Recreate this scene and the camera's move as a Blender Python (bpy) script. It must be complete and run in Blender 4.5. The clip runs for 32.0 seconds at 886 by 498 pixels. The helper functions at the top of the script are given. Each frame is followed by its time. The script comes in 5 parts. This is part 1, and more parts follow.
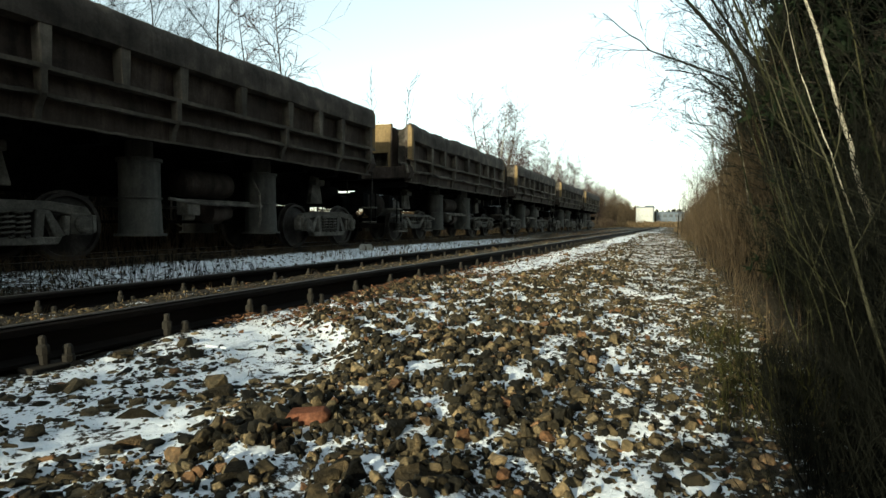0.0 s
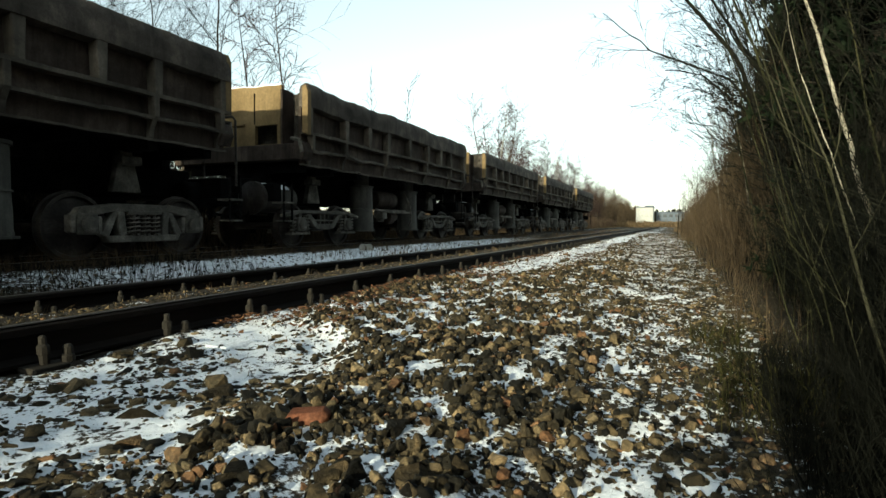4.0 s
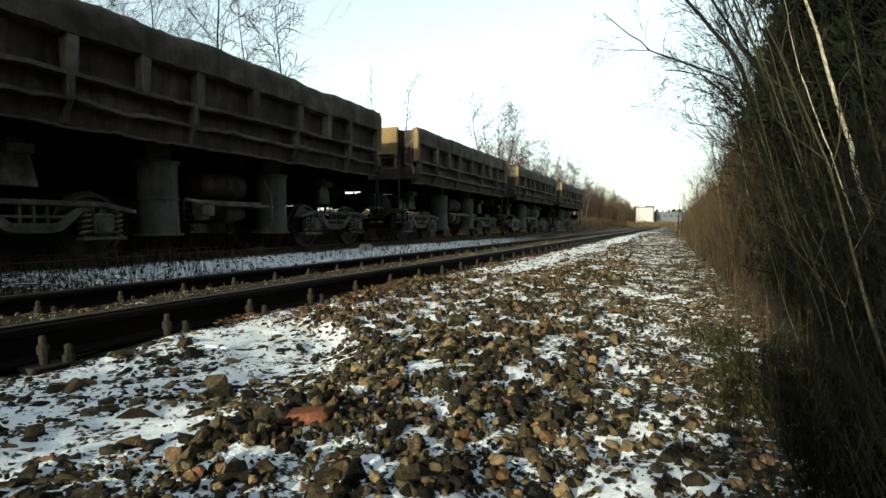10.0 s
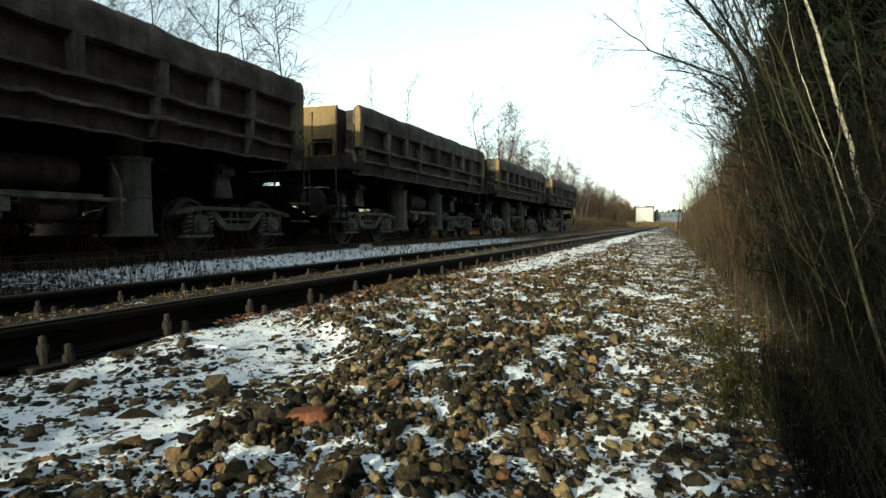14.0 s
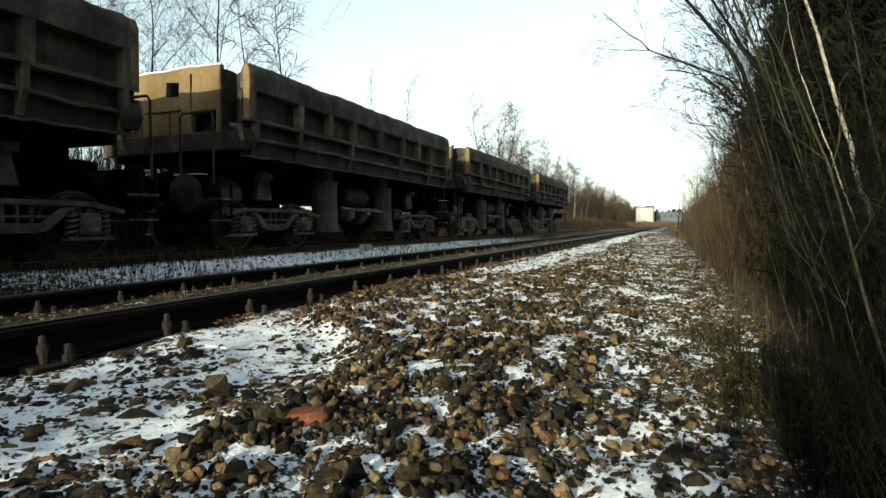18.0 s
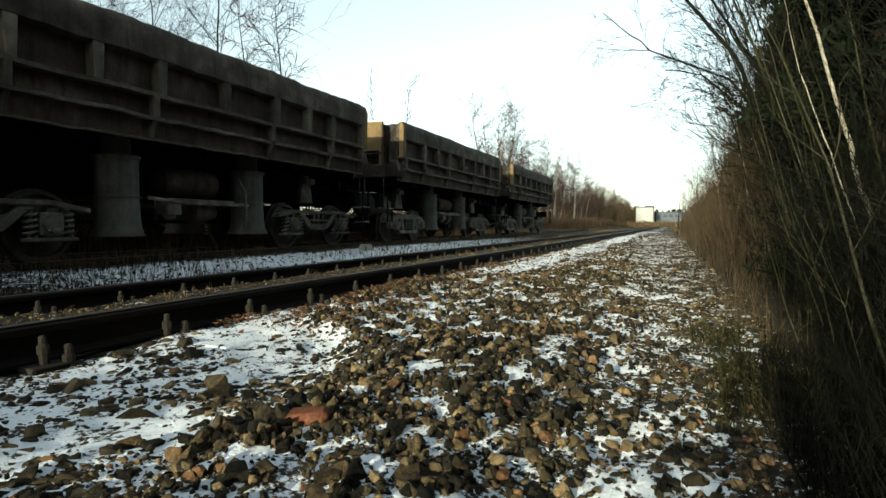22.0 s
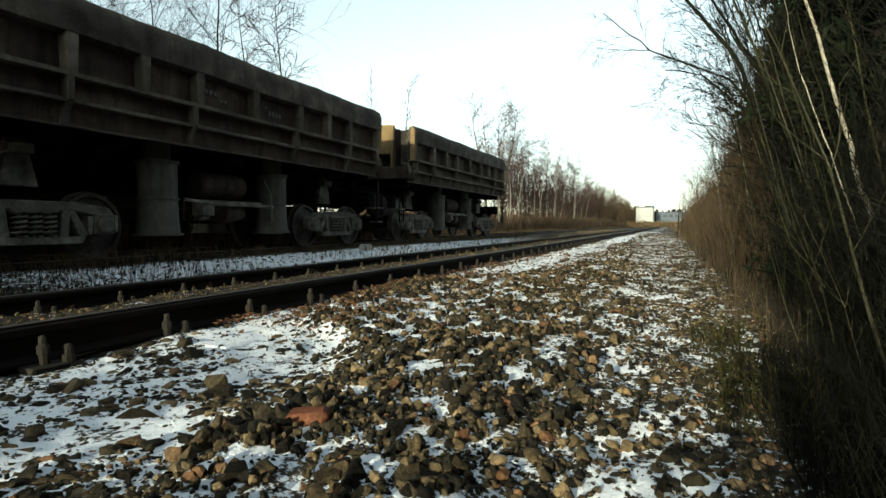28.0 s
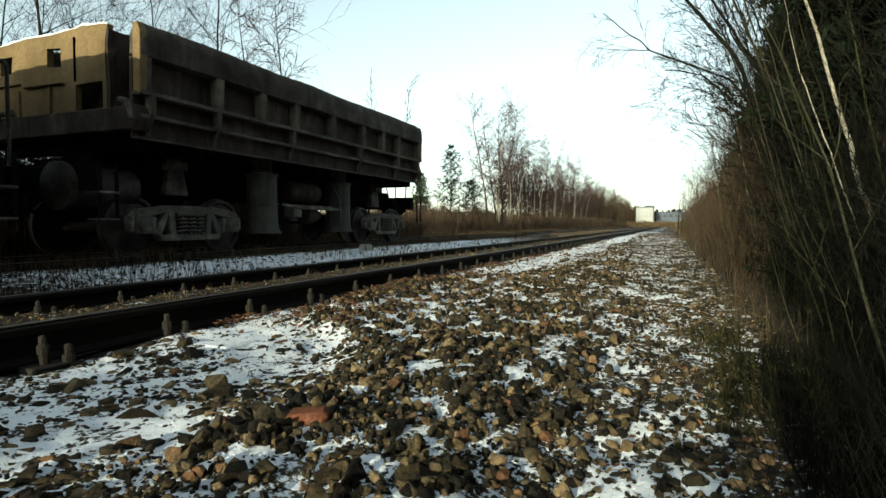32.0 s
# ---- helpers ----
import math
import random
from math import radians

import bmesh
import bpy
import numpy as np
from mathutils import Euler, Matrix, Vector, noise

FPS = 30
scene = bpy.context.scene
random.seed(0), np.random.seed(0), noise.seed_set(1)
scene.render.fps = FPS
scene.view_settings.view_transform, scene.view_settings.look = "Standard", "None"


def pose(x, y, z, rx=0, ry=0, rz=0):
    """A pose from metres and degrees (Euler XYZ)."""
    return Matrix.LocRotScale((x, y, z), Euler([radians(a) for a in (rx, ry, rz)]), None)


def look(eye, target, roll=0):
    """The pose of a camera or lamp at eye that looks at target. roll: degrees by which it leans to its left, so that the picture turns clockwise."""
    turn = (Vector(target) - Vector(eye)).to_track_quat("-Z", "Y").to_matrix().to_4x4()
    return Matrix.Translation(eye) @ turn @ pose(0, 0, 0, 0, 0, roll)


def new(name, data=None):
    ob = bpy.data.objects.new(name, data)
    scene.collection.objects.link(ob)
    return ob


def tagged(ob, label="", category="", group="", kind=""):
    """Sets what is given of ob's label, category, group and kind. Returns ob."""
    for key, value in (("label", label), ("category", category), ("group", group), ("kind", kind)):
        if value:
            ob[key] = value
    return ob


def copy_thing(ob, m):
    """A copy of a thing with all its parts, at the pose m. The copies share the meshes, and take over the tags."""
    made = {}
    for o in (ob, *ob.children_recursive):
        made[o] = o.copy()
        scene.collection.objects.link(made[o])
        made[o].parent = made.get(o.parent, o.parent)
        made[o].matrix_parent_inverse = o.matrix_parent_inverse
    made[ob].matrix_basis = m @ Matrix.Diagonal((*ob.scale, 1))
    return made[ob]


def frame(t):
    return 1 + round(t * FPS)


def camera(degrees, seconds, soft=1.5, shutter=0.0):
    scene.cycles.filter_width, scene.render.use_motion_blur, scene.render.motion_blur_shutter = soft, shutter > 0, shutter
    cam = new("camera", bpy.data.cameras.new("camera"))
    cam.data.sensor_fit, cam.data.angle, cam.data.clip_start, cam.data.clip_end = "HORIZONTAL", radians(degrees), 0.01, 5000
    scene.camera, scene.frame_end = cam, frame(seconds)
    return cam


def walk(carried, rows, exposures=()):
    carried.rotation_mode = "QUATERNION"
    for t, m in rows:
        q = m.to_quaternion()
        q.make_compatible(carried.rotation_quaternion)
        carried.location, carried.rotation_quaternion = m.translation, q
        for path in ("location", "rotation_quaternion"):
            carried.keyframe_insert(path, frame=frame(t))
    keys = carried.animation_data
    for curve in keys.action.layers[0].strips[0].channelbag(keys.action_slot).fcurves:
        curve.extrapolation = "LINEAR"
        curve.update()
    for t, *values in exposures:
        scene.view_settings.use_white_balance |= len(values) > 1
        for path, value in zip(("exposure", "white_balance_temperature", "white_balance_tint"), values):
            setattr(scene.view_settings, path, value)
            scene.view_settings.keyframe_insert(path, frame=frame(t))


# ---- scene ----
CAM_Z = 0.83
cam = camera(76.4, 32.0, soft=1.5, shutter=0.0)
YAW, PITCH = radians(22.22), radians(-2.47)
EYE = (0.0, 0.0, CAM_Z)
AIM = (-math.sin(YAW) * math.cos(PITCH), math.cos(YAW) * math.cos(PITCH), CAM_Z + math.sin(PITCH))
walk(cam, [(0.0, look(EYE, AIM)), (32.0, look(EYE, AIM))], exposures=[(0.0, 0.68, 6300, -7), (27.0, 0.68, 6300, -7), (32.0, 0.52, 6280, -8)])

# ---- light ----
SUN_EL, SUN_AZ = radians(12.5), radians(187.0)     # compass angle, clockwise from +y
world = bpy.data.worlds.new("sky")
scene.world = world
world.use_nodes = True
wn = world.node_tree
sky = wn.nodes.new("ShaderNodeTexSky")
sky.sky_type, sky.sun_disc = "NISHITA", False
sky.sun_elevation, sky.sun_rotation = SUN_EL, SUN_AZ
sky.air_density, sky.dust_density, sky.ozone_density = 1.0, 1.0, 1.0
bg = wn.nodes["Background"]
bg.inputs["Strength"].default_value = 0.15
pale = wn.nodes.new("ShaderNodeHueSaturation")      # thin winter haze
pale.inputs["Saturation"].default_value, pale.inputs["Value"].default_value = 0.42, 1.35
wn.links.new(sky.outputs["Color"], pale.inputs["Color"])
wn.links.new(pale.outputs["Color"], bg.inputs["Color"])
to_sun = Vector((math.sin(SUN_AZ) * math.cos(SUN_EL), math.cos(SUN_AZ) * math.cos(SUN_EL), math.sin(SUN_EL)))
sun = new("sun", bpy.data.lights.new("sun", "SUN"))
sun.data.energy, sun.data.angle, sun.data.color = 5.0, radians(0.5), (1.0, 0.86, 0.67)
sun.matrix_basis = look(tuple(to_sun * 60), (0, 0, 0))

# ---- materials ----


def material(name, rough=0.8, metal=0.0, gloss=0.12):
    m = bpy.data.materials.new(name)
    m.use_nodes = True
    n = m.node_tree
    b = n.nodes["Principled BSDF"]
    b.inputs["Roughness"].default_value, b.inputs["Metallic"].default_value = rough, metal
    b.inputs["Specular IOR Level"].default_value = gloss
    return m, n, b


def noise_tex(n, scale, detail=6.0, rough=0.6, coord="Object", stretch=None):
    c = n.nodes.new("ShaderNodeTexCoord")
    t = n.nodes.new("ShaderNodeTexNoise")
    t.inputs["Scale"].default_value, t.inputs["Detail"].default_value, t.inputs["Roughness"].default_value = scale, detail, rough
    src = c.outputs[coord]
    if stretch:
        mp = n.nodes.new("ShaderNodeMapping")
        mp.inputs["Scale"].default_value = stretch
        n.links.new(src, mp.inputs["Vector"])
        src = mp.outputs["Vector"]
    n.links.new(src, t.inputs["Vector"])
    return t.outputs["Fac"]


def ramp(n, fac, stops):
    r = n.nodes.new("ShaderNodeValToRGB")
    e = r.color_ramp.elements
    while len(e) < len(stops):
        e.new(0.5)
    for k, (p, c) in zip(e, stops):
        k.position, k.color = p, (*c, 1.0)
    n.links.new(fac, r.inputs["Fac"])
    return r.outputs["Color"]


def mixed(n, fac, a, b, mode="MIX"):
    x = n.nodes.new("ShaderNodeMix")
    x.data_type, x.blend_type = "RGBA", mode
    for v, s in ((fac, x.inputs["Factor"]), (a, x.inputs["A"]), (b, x.inputs["B"])):
        if isinstance(v, (int, float)):
            s.default_value = v
        elif isinstance(v, tuple):
            s.default_value = (*v, 1.0)
        else:
            n.links.new(v, s)
    return x.outputs["Result"]


def bump(n, b, fac, strength, dist):
    k = n.nodes.new("ShaderNodeBump")
    k.inputs["Strength"].default_value, k.inputs["Distance"].default_value = strength, dist
    n.links.new(fac, k.inputs["Height"])
    n.links.new(k.outputs["Normal"], b.inputs["Normal"])


def surface(name, dark, mid, light, rough=0.85, metal=0.0, scale=3.0, fine=40.0, bumps=0.4, dist=0.01, stretch=None, spread=0.0, gloss=0.12, grit=1.0, streak=0.0):
    """Three tones by coarse noise, speckled by fine noise, with fine relief; spread: change from object to object;
    grit: how strong the speckle is; streak: how far rain has streaked it downwards."""
    m, n, b = material(name, rough, metal, gloss)
    big = noise_tex(n, scale, 6, 0.62, "Object", stretch)
    small = noise_tex(n, fine, 4, 0.7, "Object", stretch)
    col = ramp(n, big, [(0.3, dark), (0.52, mid), (0.72, light)])
    sp = ramp(n, small, [(0.3, (1 - 0.38 * grit,) * 3), (0.7, (1 + 0.25 * grit,) * 3)])
    col = mixed(n, 1.0, col, sp, "MULTIPLY")
    if streak:
        runs = noise_tex(n, 5.0, 5, 0.65, "Object", (1.6, 1.6, 0.16))
        col = mixed(n, 1.0, col, ramp(n, runs, [(0.32, (1 - streak,) * 3), (0.5, (1.0, 1.0, 1.0)), (0.7, (1 + 0.7 * streak,) * 3)]), "MULTIPLY")
    if spread:
        oi = n.nodes.new("ShaderNodeObjectInfo")
        col = mixed(n, 1.0, col, ramp(n, oi.outputs["Random"], [(0.0, (1 - spread,) * 3), (1.0, (1 + spread,) * 3)]), "MULTIPLY")
    n.links.new(col, b.inputs["Base Color"])
    bump(n, b, small, bumps, dist)
    return m


STEEL = surface("dusty_painted_steel", (0.036, 0.0305, 0.0238), (0.083, 0.071, 0.056), (0.17, 0.143, 0.113), 0.85, 0, 1.3, 26, 0.3, 0.006, None, 0.12, grit=0.55, streak=0.28)
TOPM = surface("sooty_top_rail_steel", (0.022, 0.0175, 0.0137), (0.053, 0.0435, 0.035), (0.12, 0.098, 0.079), 0.85, 0, 1.8, 30, 0.35, 0.008, None, 0.12, grit=0.6, streak=0.3)
# Grime plus painted shade: darker than STEEL for recesses and shadowed parts.
PANEL = surface("shaded_grimy_panel_steel", (0.02, 0.0146, 0.0116), (0.0458, 0.0336, 0.0259), (0.093, 0.0696, 0.0552), 0.85, 0, 1.6, 30, 0.3, 0.006, grit=0.6, streak=0.45)
END = surface("sandy_end_steel", (0.084, 0.057, 0.026), (0.142, 0.098, 0.046), (0.21, 0.146, 0.077), 0.85, 0, 1.1, 18, 0.25, 0.006, grit=0.5, streak=0.12)
# Shade below the wagons is put into this near-black colour.
FRAME = surface("shade_black_underframe_steel", (0.003, 0.003, 0.0028), (0.006, 0.0058, 0.0054), (0.014, 0.013, 0.012), 0.9, 0.0, 2.2, 30, 0.5, 0.01, gloss=0.02)
GEAR = surface("dusty_cast_steel", (0.03, 0.027, 0.022), (0.088, 0.079, 0.065), (0.21, 0.187, 0.156), 0.8, 0, 3.0, 45, 0.5, 0.008, None, 0.15)
CYLM = surface("dusty_grey_cylinder_paint", (0.036, 0.034, 0.029), (0.067, 0.063, 0.054), (0.107, 0.10, 0.085), 0.75, 0, 1.5, 30, 0.25, 0.004, None, 0.1, grit=0.6, streak=0.4)
WHEELM = surface("rusty_wheel_steel", (0.0182, 0.0144, 0.0125), (0.039, 0.0325, 0.0275), (0.078, 0.0663, 0.0562), 0.6, 0.3, 4, 30, 0.3, 0.005)
RAILM = surface("dark_rusty_rail_steel", (0.0054, 0.0043, 0.0034), (0.0108, 0.0076, 0.0059), (0.0225, 0.0153, 0.011), 0.75, 0.2, 3, 50, 0.4, 0.004, (1, 0.3, 1))
RAILTOP = surface("worn_rail_head_steel", (0.05, 0.045, 0.04), (0.08, 0.072, 0.064), (0.12, 0.11, 0.10), 0.5, 0.7, 2, 40, 0.1, 0.002, (1, 0.1, 1))
CONCRETE = surface("weathered_sleeper_concrete", (0.05, 0.045, 0.04), (0.1, 0.09, 0.08), (0.17, 0.155, 0.14), 0.9, 0, 3, 30, 0.5, 0.01, None, 0.15)
BOLTM = surface("rusty_bolt_steel", (0.0144, 0.0127, 0.0104), (0.0272, 0.0238, 0.019), (0.048, 0.041, 0.0333), 0.85, 0.1, 9, 80, 0.5, 0.004)
SNOW = surface("old_snow", (0.74, 0.77, 0.82), (0.82, 0.84, 0.87), (0.88, 0.89, 0.91), 0.6, 0, 4, 60, 0.4, 0.01)
SPOIL = surface("dumped_earth_and_rock", (0.02, 0.017, 0.014), (0.05, 0.043, 0.035), (0.11, 0.098, 0.082), 0.95, 0, 4, 25, 0.9, 0.05)
BARK = surface("grey_brown_bark", (0.012, 0.01, 0.008), (0.026, 0.021, 0.016), (0.05, 0.041, 0.03), 0.9, 0, 6, 40, 0.6, 0.01, (1, 1, 0.25), gloss=0.03)
TWIG = surface("brown_twigs", (0.005, 0.005, 0.0038), (0.01, 0.0096, 0.0071), (0.02, 0.0186, 0.0136), 0.85, 0, 2, 15, 0.1, 0.002, None, 0.3, gloss=0.03)
RUSSET = surface("russet_undergrowth_stems", (0.028, 0.020, 0.012), (0.058, 0.041, 0.024), (0.105, 0.076, 0.045), 0.9, 0, 1.5, 12, 0.1, 0.002, None, 0.25)
GREENSTEM = surface("olive_willow_stems", (0.010, 0.0102, 0.0056), (0.0235, 0.0232, 0.0112), (0.052, 0.048, 0.0245), 0.8, 0, 3, 18, 0.2, 0.003, None, 0.25, gloss=0.03)
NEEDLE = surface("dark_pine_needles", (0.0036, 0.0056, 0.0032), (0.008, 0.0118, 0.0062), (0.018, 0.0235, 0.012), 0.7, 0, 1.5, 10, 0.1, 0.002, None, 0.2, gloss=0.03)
PALETWIG = surface("grey_pink_birch_twigs", (0.0313, 0.0197, 0.0169), (0.057, 0.0371, 0.0316), (0.0998, 0.0661, 0.0557), 0.85, 0, 2, 15, 0.1, 0.002, None, 0.3, gloss=0.03)
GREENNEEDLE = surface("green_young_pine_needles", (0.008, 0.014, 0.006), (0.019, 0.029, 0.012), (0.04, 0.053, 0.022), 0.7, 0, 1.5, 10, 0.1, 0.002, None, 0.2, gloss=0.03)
# Near-black TWIG copy: the thicket's deep shade is put into this colour.
UNDER = surface("shade_dark_undergrowth_stems", (0.003, 0.0033, 0.0026), (0.0065, 0.0068, 0.005), (0.015, 0.015, 0.0108), 0.85, 0, 2, 15, 0.1, 0.002, None, 0.3, gloss=0.03)
# GREENSTEM lightened: sun on single stems is put into this colour.
PALESTEM = surface("sunlit_olive_stems", (0.018, 0.0178, 0.0108), (0.037, 0.0352, 0.0215), (0.068, 0.0635, 0.040), 0.8, 0, 3, 18, 0.2, 0.003, None, 0.3, gloss=0.05)
# RUSSET lightened towards straw: sunlight on the far brush is in the colour.
RUSSETLIT = surface("sunlit_russet_straw_brush", (0.05, 0.032, 0.02), (0.115, 0.076, 0.046), (0.21, 0.15, 0.092), 0.9, 0, 0.8, 9, 0.1, 0.002)
STRAW = surface("dry_straw_grass", (0.0405, 0.0273, 0.0143), (0.0878, 0.0611, 0.0325), (0.1755, 0.1274, 0.0715), 0.9, 0, 2.5, 10, 0.1, 0.002)
GREENGRASS = surface("dull_green_grass", (0.013, 0.0135, 0.005), (0.030, 0.0285, 0.0105), (0.072, 0.062, 0.024), 0.9, 0, 3, 12, 0.1, 0.002, gloss=0.03)
WALLW = surface("white_building_panel", (0.2736, 0.2736, 0.259), (0.3456, 0.3456, 0.3255), (0.4032, 0.4032, 0.378), 0.8, 0, 0.2, 3, 0.2, 0.01)
WALLG = surface("grey_building_panel", (0.06, 0.075, 0.09), (0.085, 0.1, 0.12), (0.12, 0.14, 0.16), 0.8, 0, 0.2, 3, 0.2, 0.01)
MARKM = surface("pale_weathered_concrete", (0.20, 0.19, 0.17), (0.32, 0.305, 0.28), (0.42, 0.40, 0.37), 0.9, 0, 7, 60, 0.5, 0.006)
CHALK = surface("smeared_pale_paint", (0.045, 0.043, 0.038), (0.10, 0.096, 0.085), (0.17, 0.163, 0.145), 0.9, 0, 12, 60, 0.2, 0.002)
BRICK = surface("weathered_red_brick", (0.07, 0.026, 0.014), (0.12, 0.046, 0.025), (0.17, 0.075, 0.043), 0.9, 0, 14, 90, 0.6, 0.004)
LEAFM = surface("dead_russet_leaves", (0.06, 0.028, 0.014), (0.13, 0.062, 0.03), (0.24, 0.13, 0.065), 0.85, 0, 30, 120, 0.3, 0.002)
GLASSD = surface("dark_window_band", (0.03, 0.035, 0.04), (0.05, 0.055, 0.06), (0.08, 0.09, 0.1), 0.25, 0, 0.5, 3, 0.05, 0.01)


def birch_bark():
    m, n, b = material("white_birch_bark", 0.75)
    base = ramp(n, noise_tex(n, 3, 4), [(0.3, (0.22, 0.19, 0.14)), (0.7, (0.42, 0.38, 0.3))])
    marks = noise_tex(n, 5, 5, 0.7, "Object", (0.8, 0.8, 5.0))
    k = ramp(n, marks, [(0.61, (0, 0, 0)), (0.66, (1, 1, 1))])
    col = mixed(n, k, base, (0.05, 0.04, 0.035))
    n.links.new(col, b.inputs["Base Color"])
    bump(n, b, marks, 0.3, 0.006)
    return m


BIRCH = birch_bark()


def stone_mat(name, island, size):
    """Broken stone, each piece of its own tone, blotched and pitted; size: grain per unit of its coordinates."""
    m, n, b = material(name, 0.9)
    if island:
        rnd = n.nodes.new("ShaderNodeNewGeometry").outputs["Random Per Island"]
    else:
        rnd = n.nodes.new("ShaderNodeObjectInfo").outputs["Random"]
    tone = ramp(n, rnd, [(0.0, (0.007, 0.0068, 0.0058)), (0.25, (0.017, 0.0153, 0.0114)), (0.5, (0.038, 0.0308, 0.0196)), (0.75, (0.082, 0.0625, 0.0365)), (0.93, (0.175, 0.135, 0.082)), (0.99, (0.12, 0.062, 0.034))])
    grain = noise_tex(n, size, 7, 0.75)
    blotch = noise_tex(n, size * 0.3, 4, 0.6)
    col = mixed(n, 1.0, tone, ramp(n, grain, [(0.3, (0.4, 0.4, 0.4)), (0.52, (1.0, 1.0, 0.98)), (0.7, (1.7, 1.62, 1.5))]), "MULTIPLY")
    col = mixed(n, 1.0, col, ramp(n, blotch, [(0.35, (0.55, 0.58, 0.6)), (0.65, (1.35, 1.28, 1.15))]), "MULTIPLY")
    n.links.new(col, b.inputs["Base Color"])
    bump(n, b, grain, 0.9, 0.6 / size)
    return m


STONE, STONES = stone_mat("brown_ballast_stone", False, 3.5), stone_mat("brown_ballast_gravel", True, 75)


def ground_mat():
    """Snow lying over dark gravelly soil; how much of it lies is the sheet's own attribute, thinned in two spots for
    shade.
    """
    m, n, b = material("snow_patched_ground", 0.85)
    at = n.nodes.new("ShaderNodeAttribute")
    at.attribute_name = "cover"
    soil = ramp(n, noise_tex(n, 9, 8, 0.7), [(0.3, (0.010, 0.0082, 0.0062)), (0.5, (0.027, 0.0207, 0.0138)), (0.7, (0.065, 0.05, 0.033))])
    grass = ramp(n, noise_tex(n, 1.2, 6, 0.7), [(0.3, (0.02, 0.0145, 0.007)), (0.7, (0.07, 0.051, 0.026))])
    sep = n.nodes.new("ShaderNodeSeparateColor")
    n.links.new(at.outputs["Color"], sep.inputs["Color"])
    soil = mixed(n, sep.outputs["Green"], soil, grass)
    patch = noise_tex(n, 7, 7, 0.68)
    fine = noise_tex(n, 38, 5, 0.7)
    add = n.nodes.new("ShaderNodeMath")
    add.operation = "MULTIPLY_ADD"
    n.links.new(fine, add.inputs[0])
    add.inputs[1].default_value = 1.0
    n.links.new(patch, add.inputs[2])
    sub = n.nodes.new("ShaderNodeMath")
    sub.operation = "ADD"
    n.links.new(add.outputs[0], sub.inputs[0])
    n.links.new(sep.outputs["Red"], sub.inputs[1])
    half = n.nodes.new("ShaderNodeMath")
    half.operation = "MULTIPLY"
    half.inputs[1].default_value = 0.5
    n.links.new(sub.outputs[0], half.inputs[0])
    k = ramp(n, half.outputs[0], [(0.595, (0, 0, 0)), (0.625, (1, 1, 1))])
    sn = ramp(n, noise_tex(n, 14, 5, 0.6), [(0.3, (0.72, 0.75, 0.80)), (0.7, (0.86, 0.87, 0.89))])
    col = mixed(n, k, soil, sn)
    n.links.new(col, b.inputs["Base Color"])
    bump(n, b, sub.outputs[0], 0.6, 0.02)
    return m


GROUND = ground_mat()

# ---- mesh helpers ----


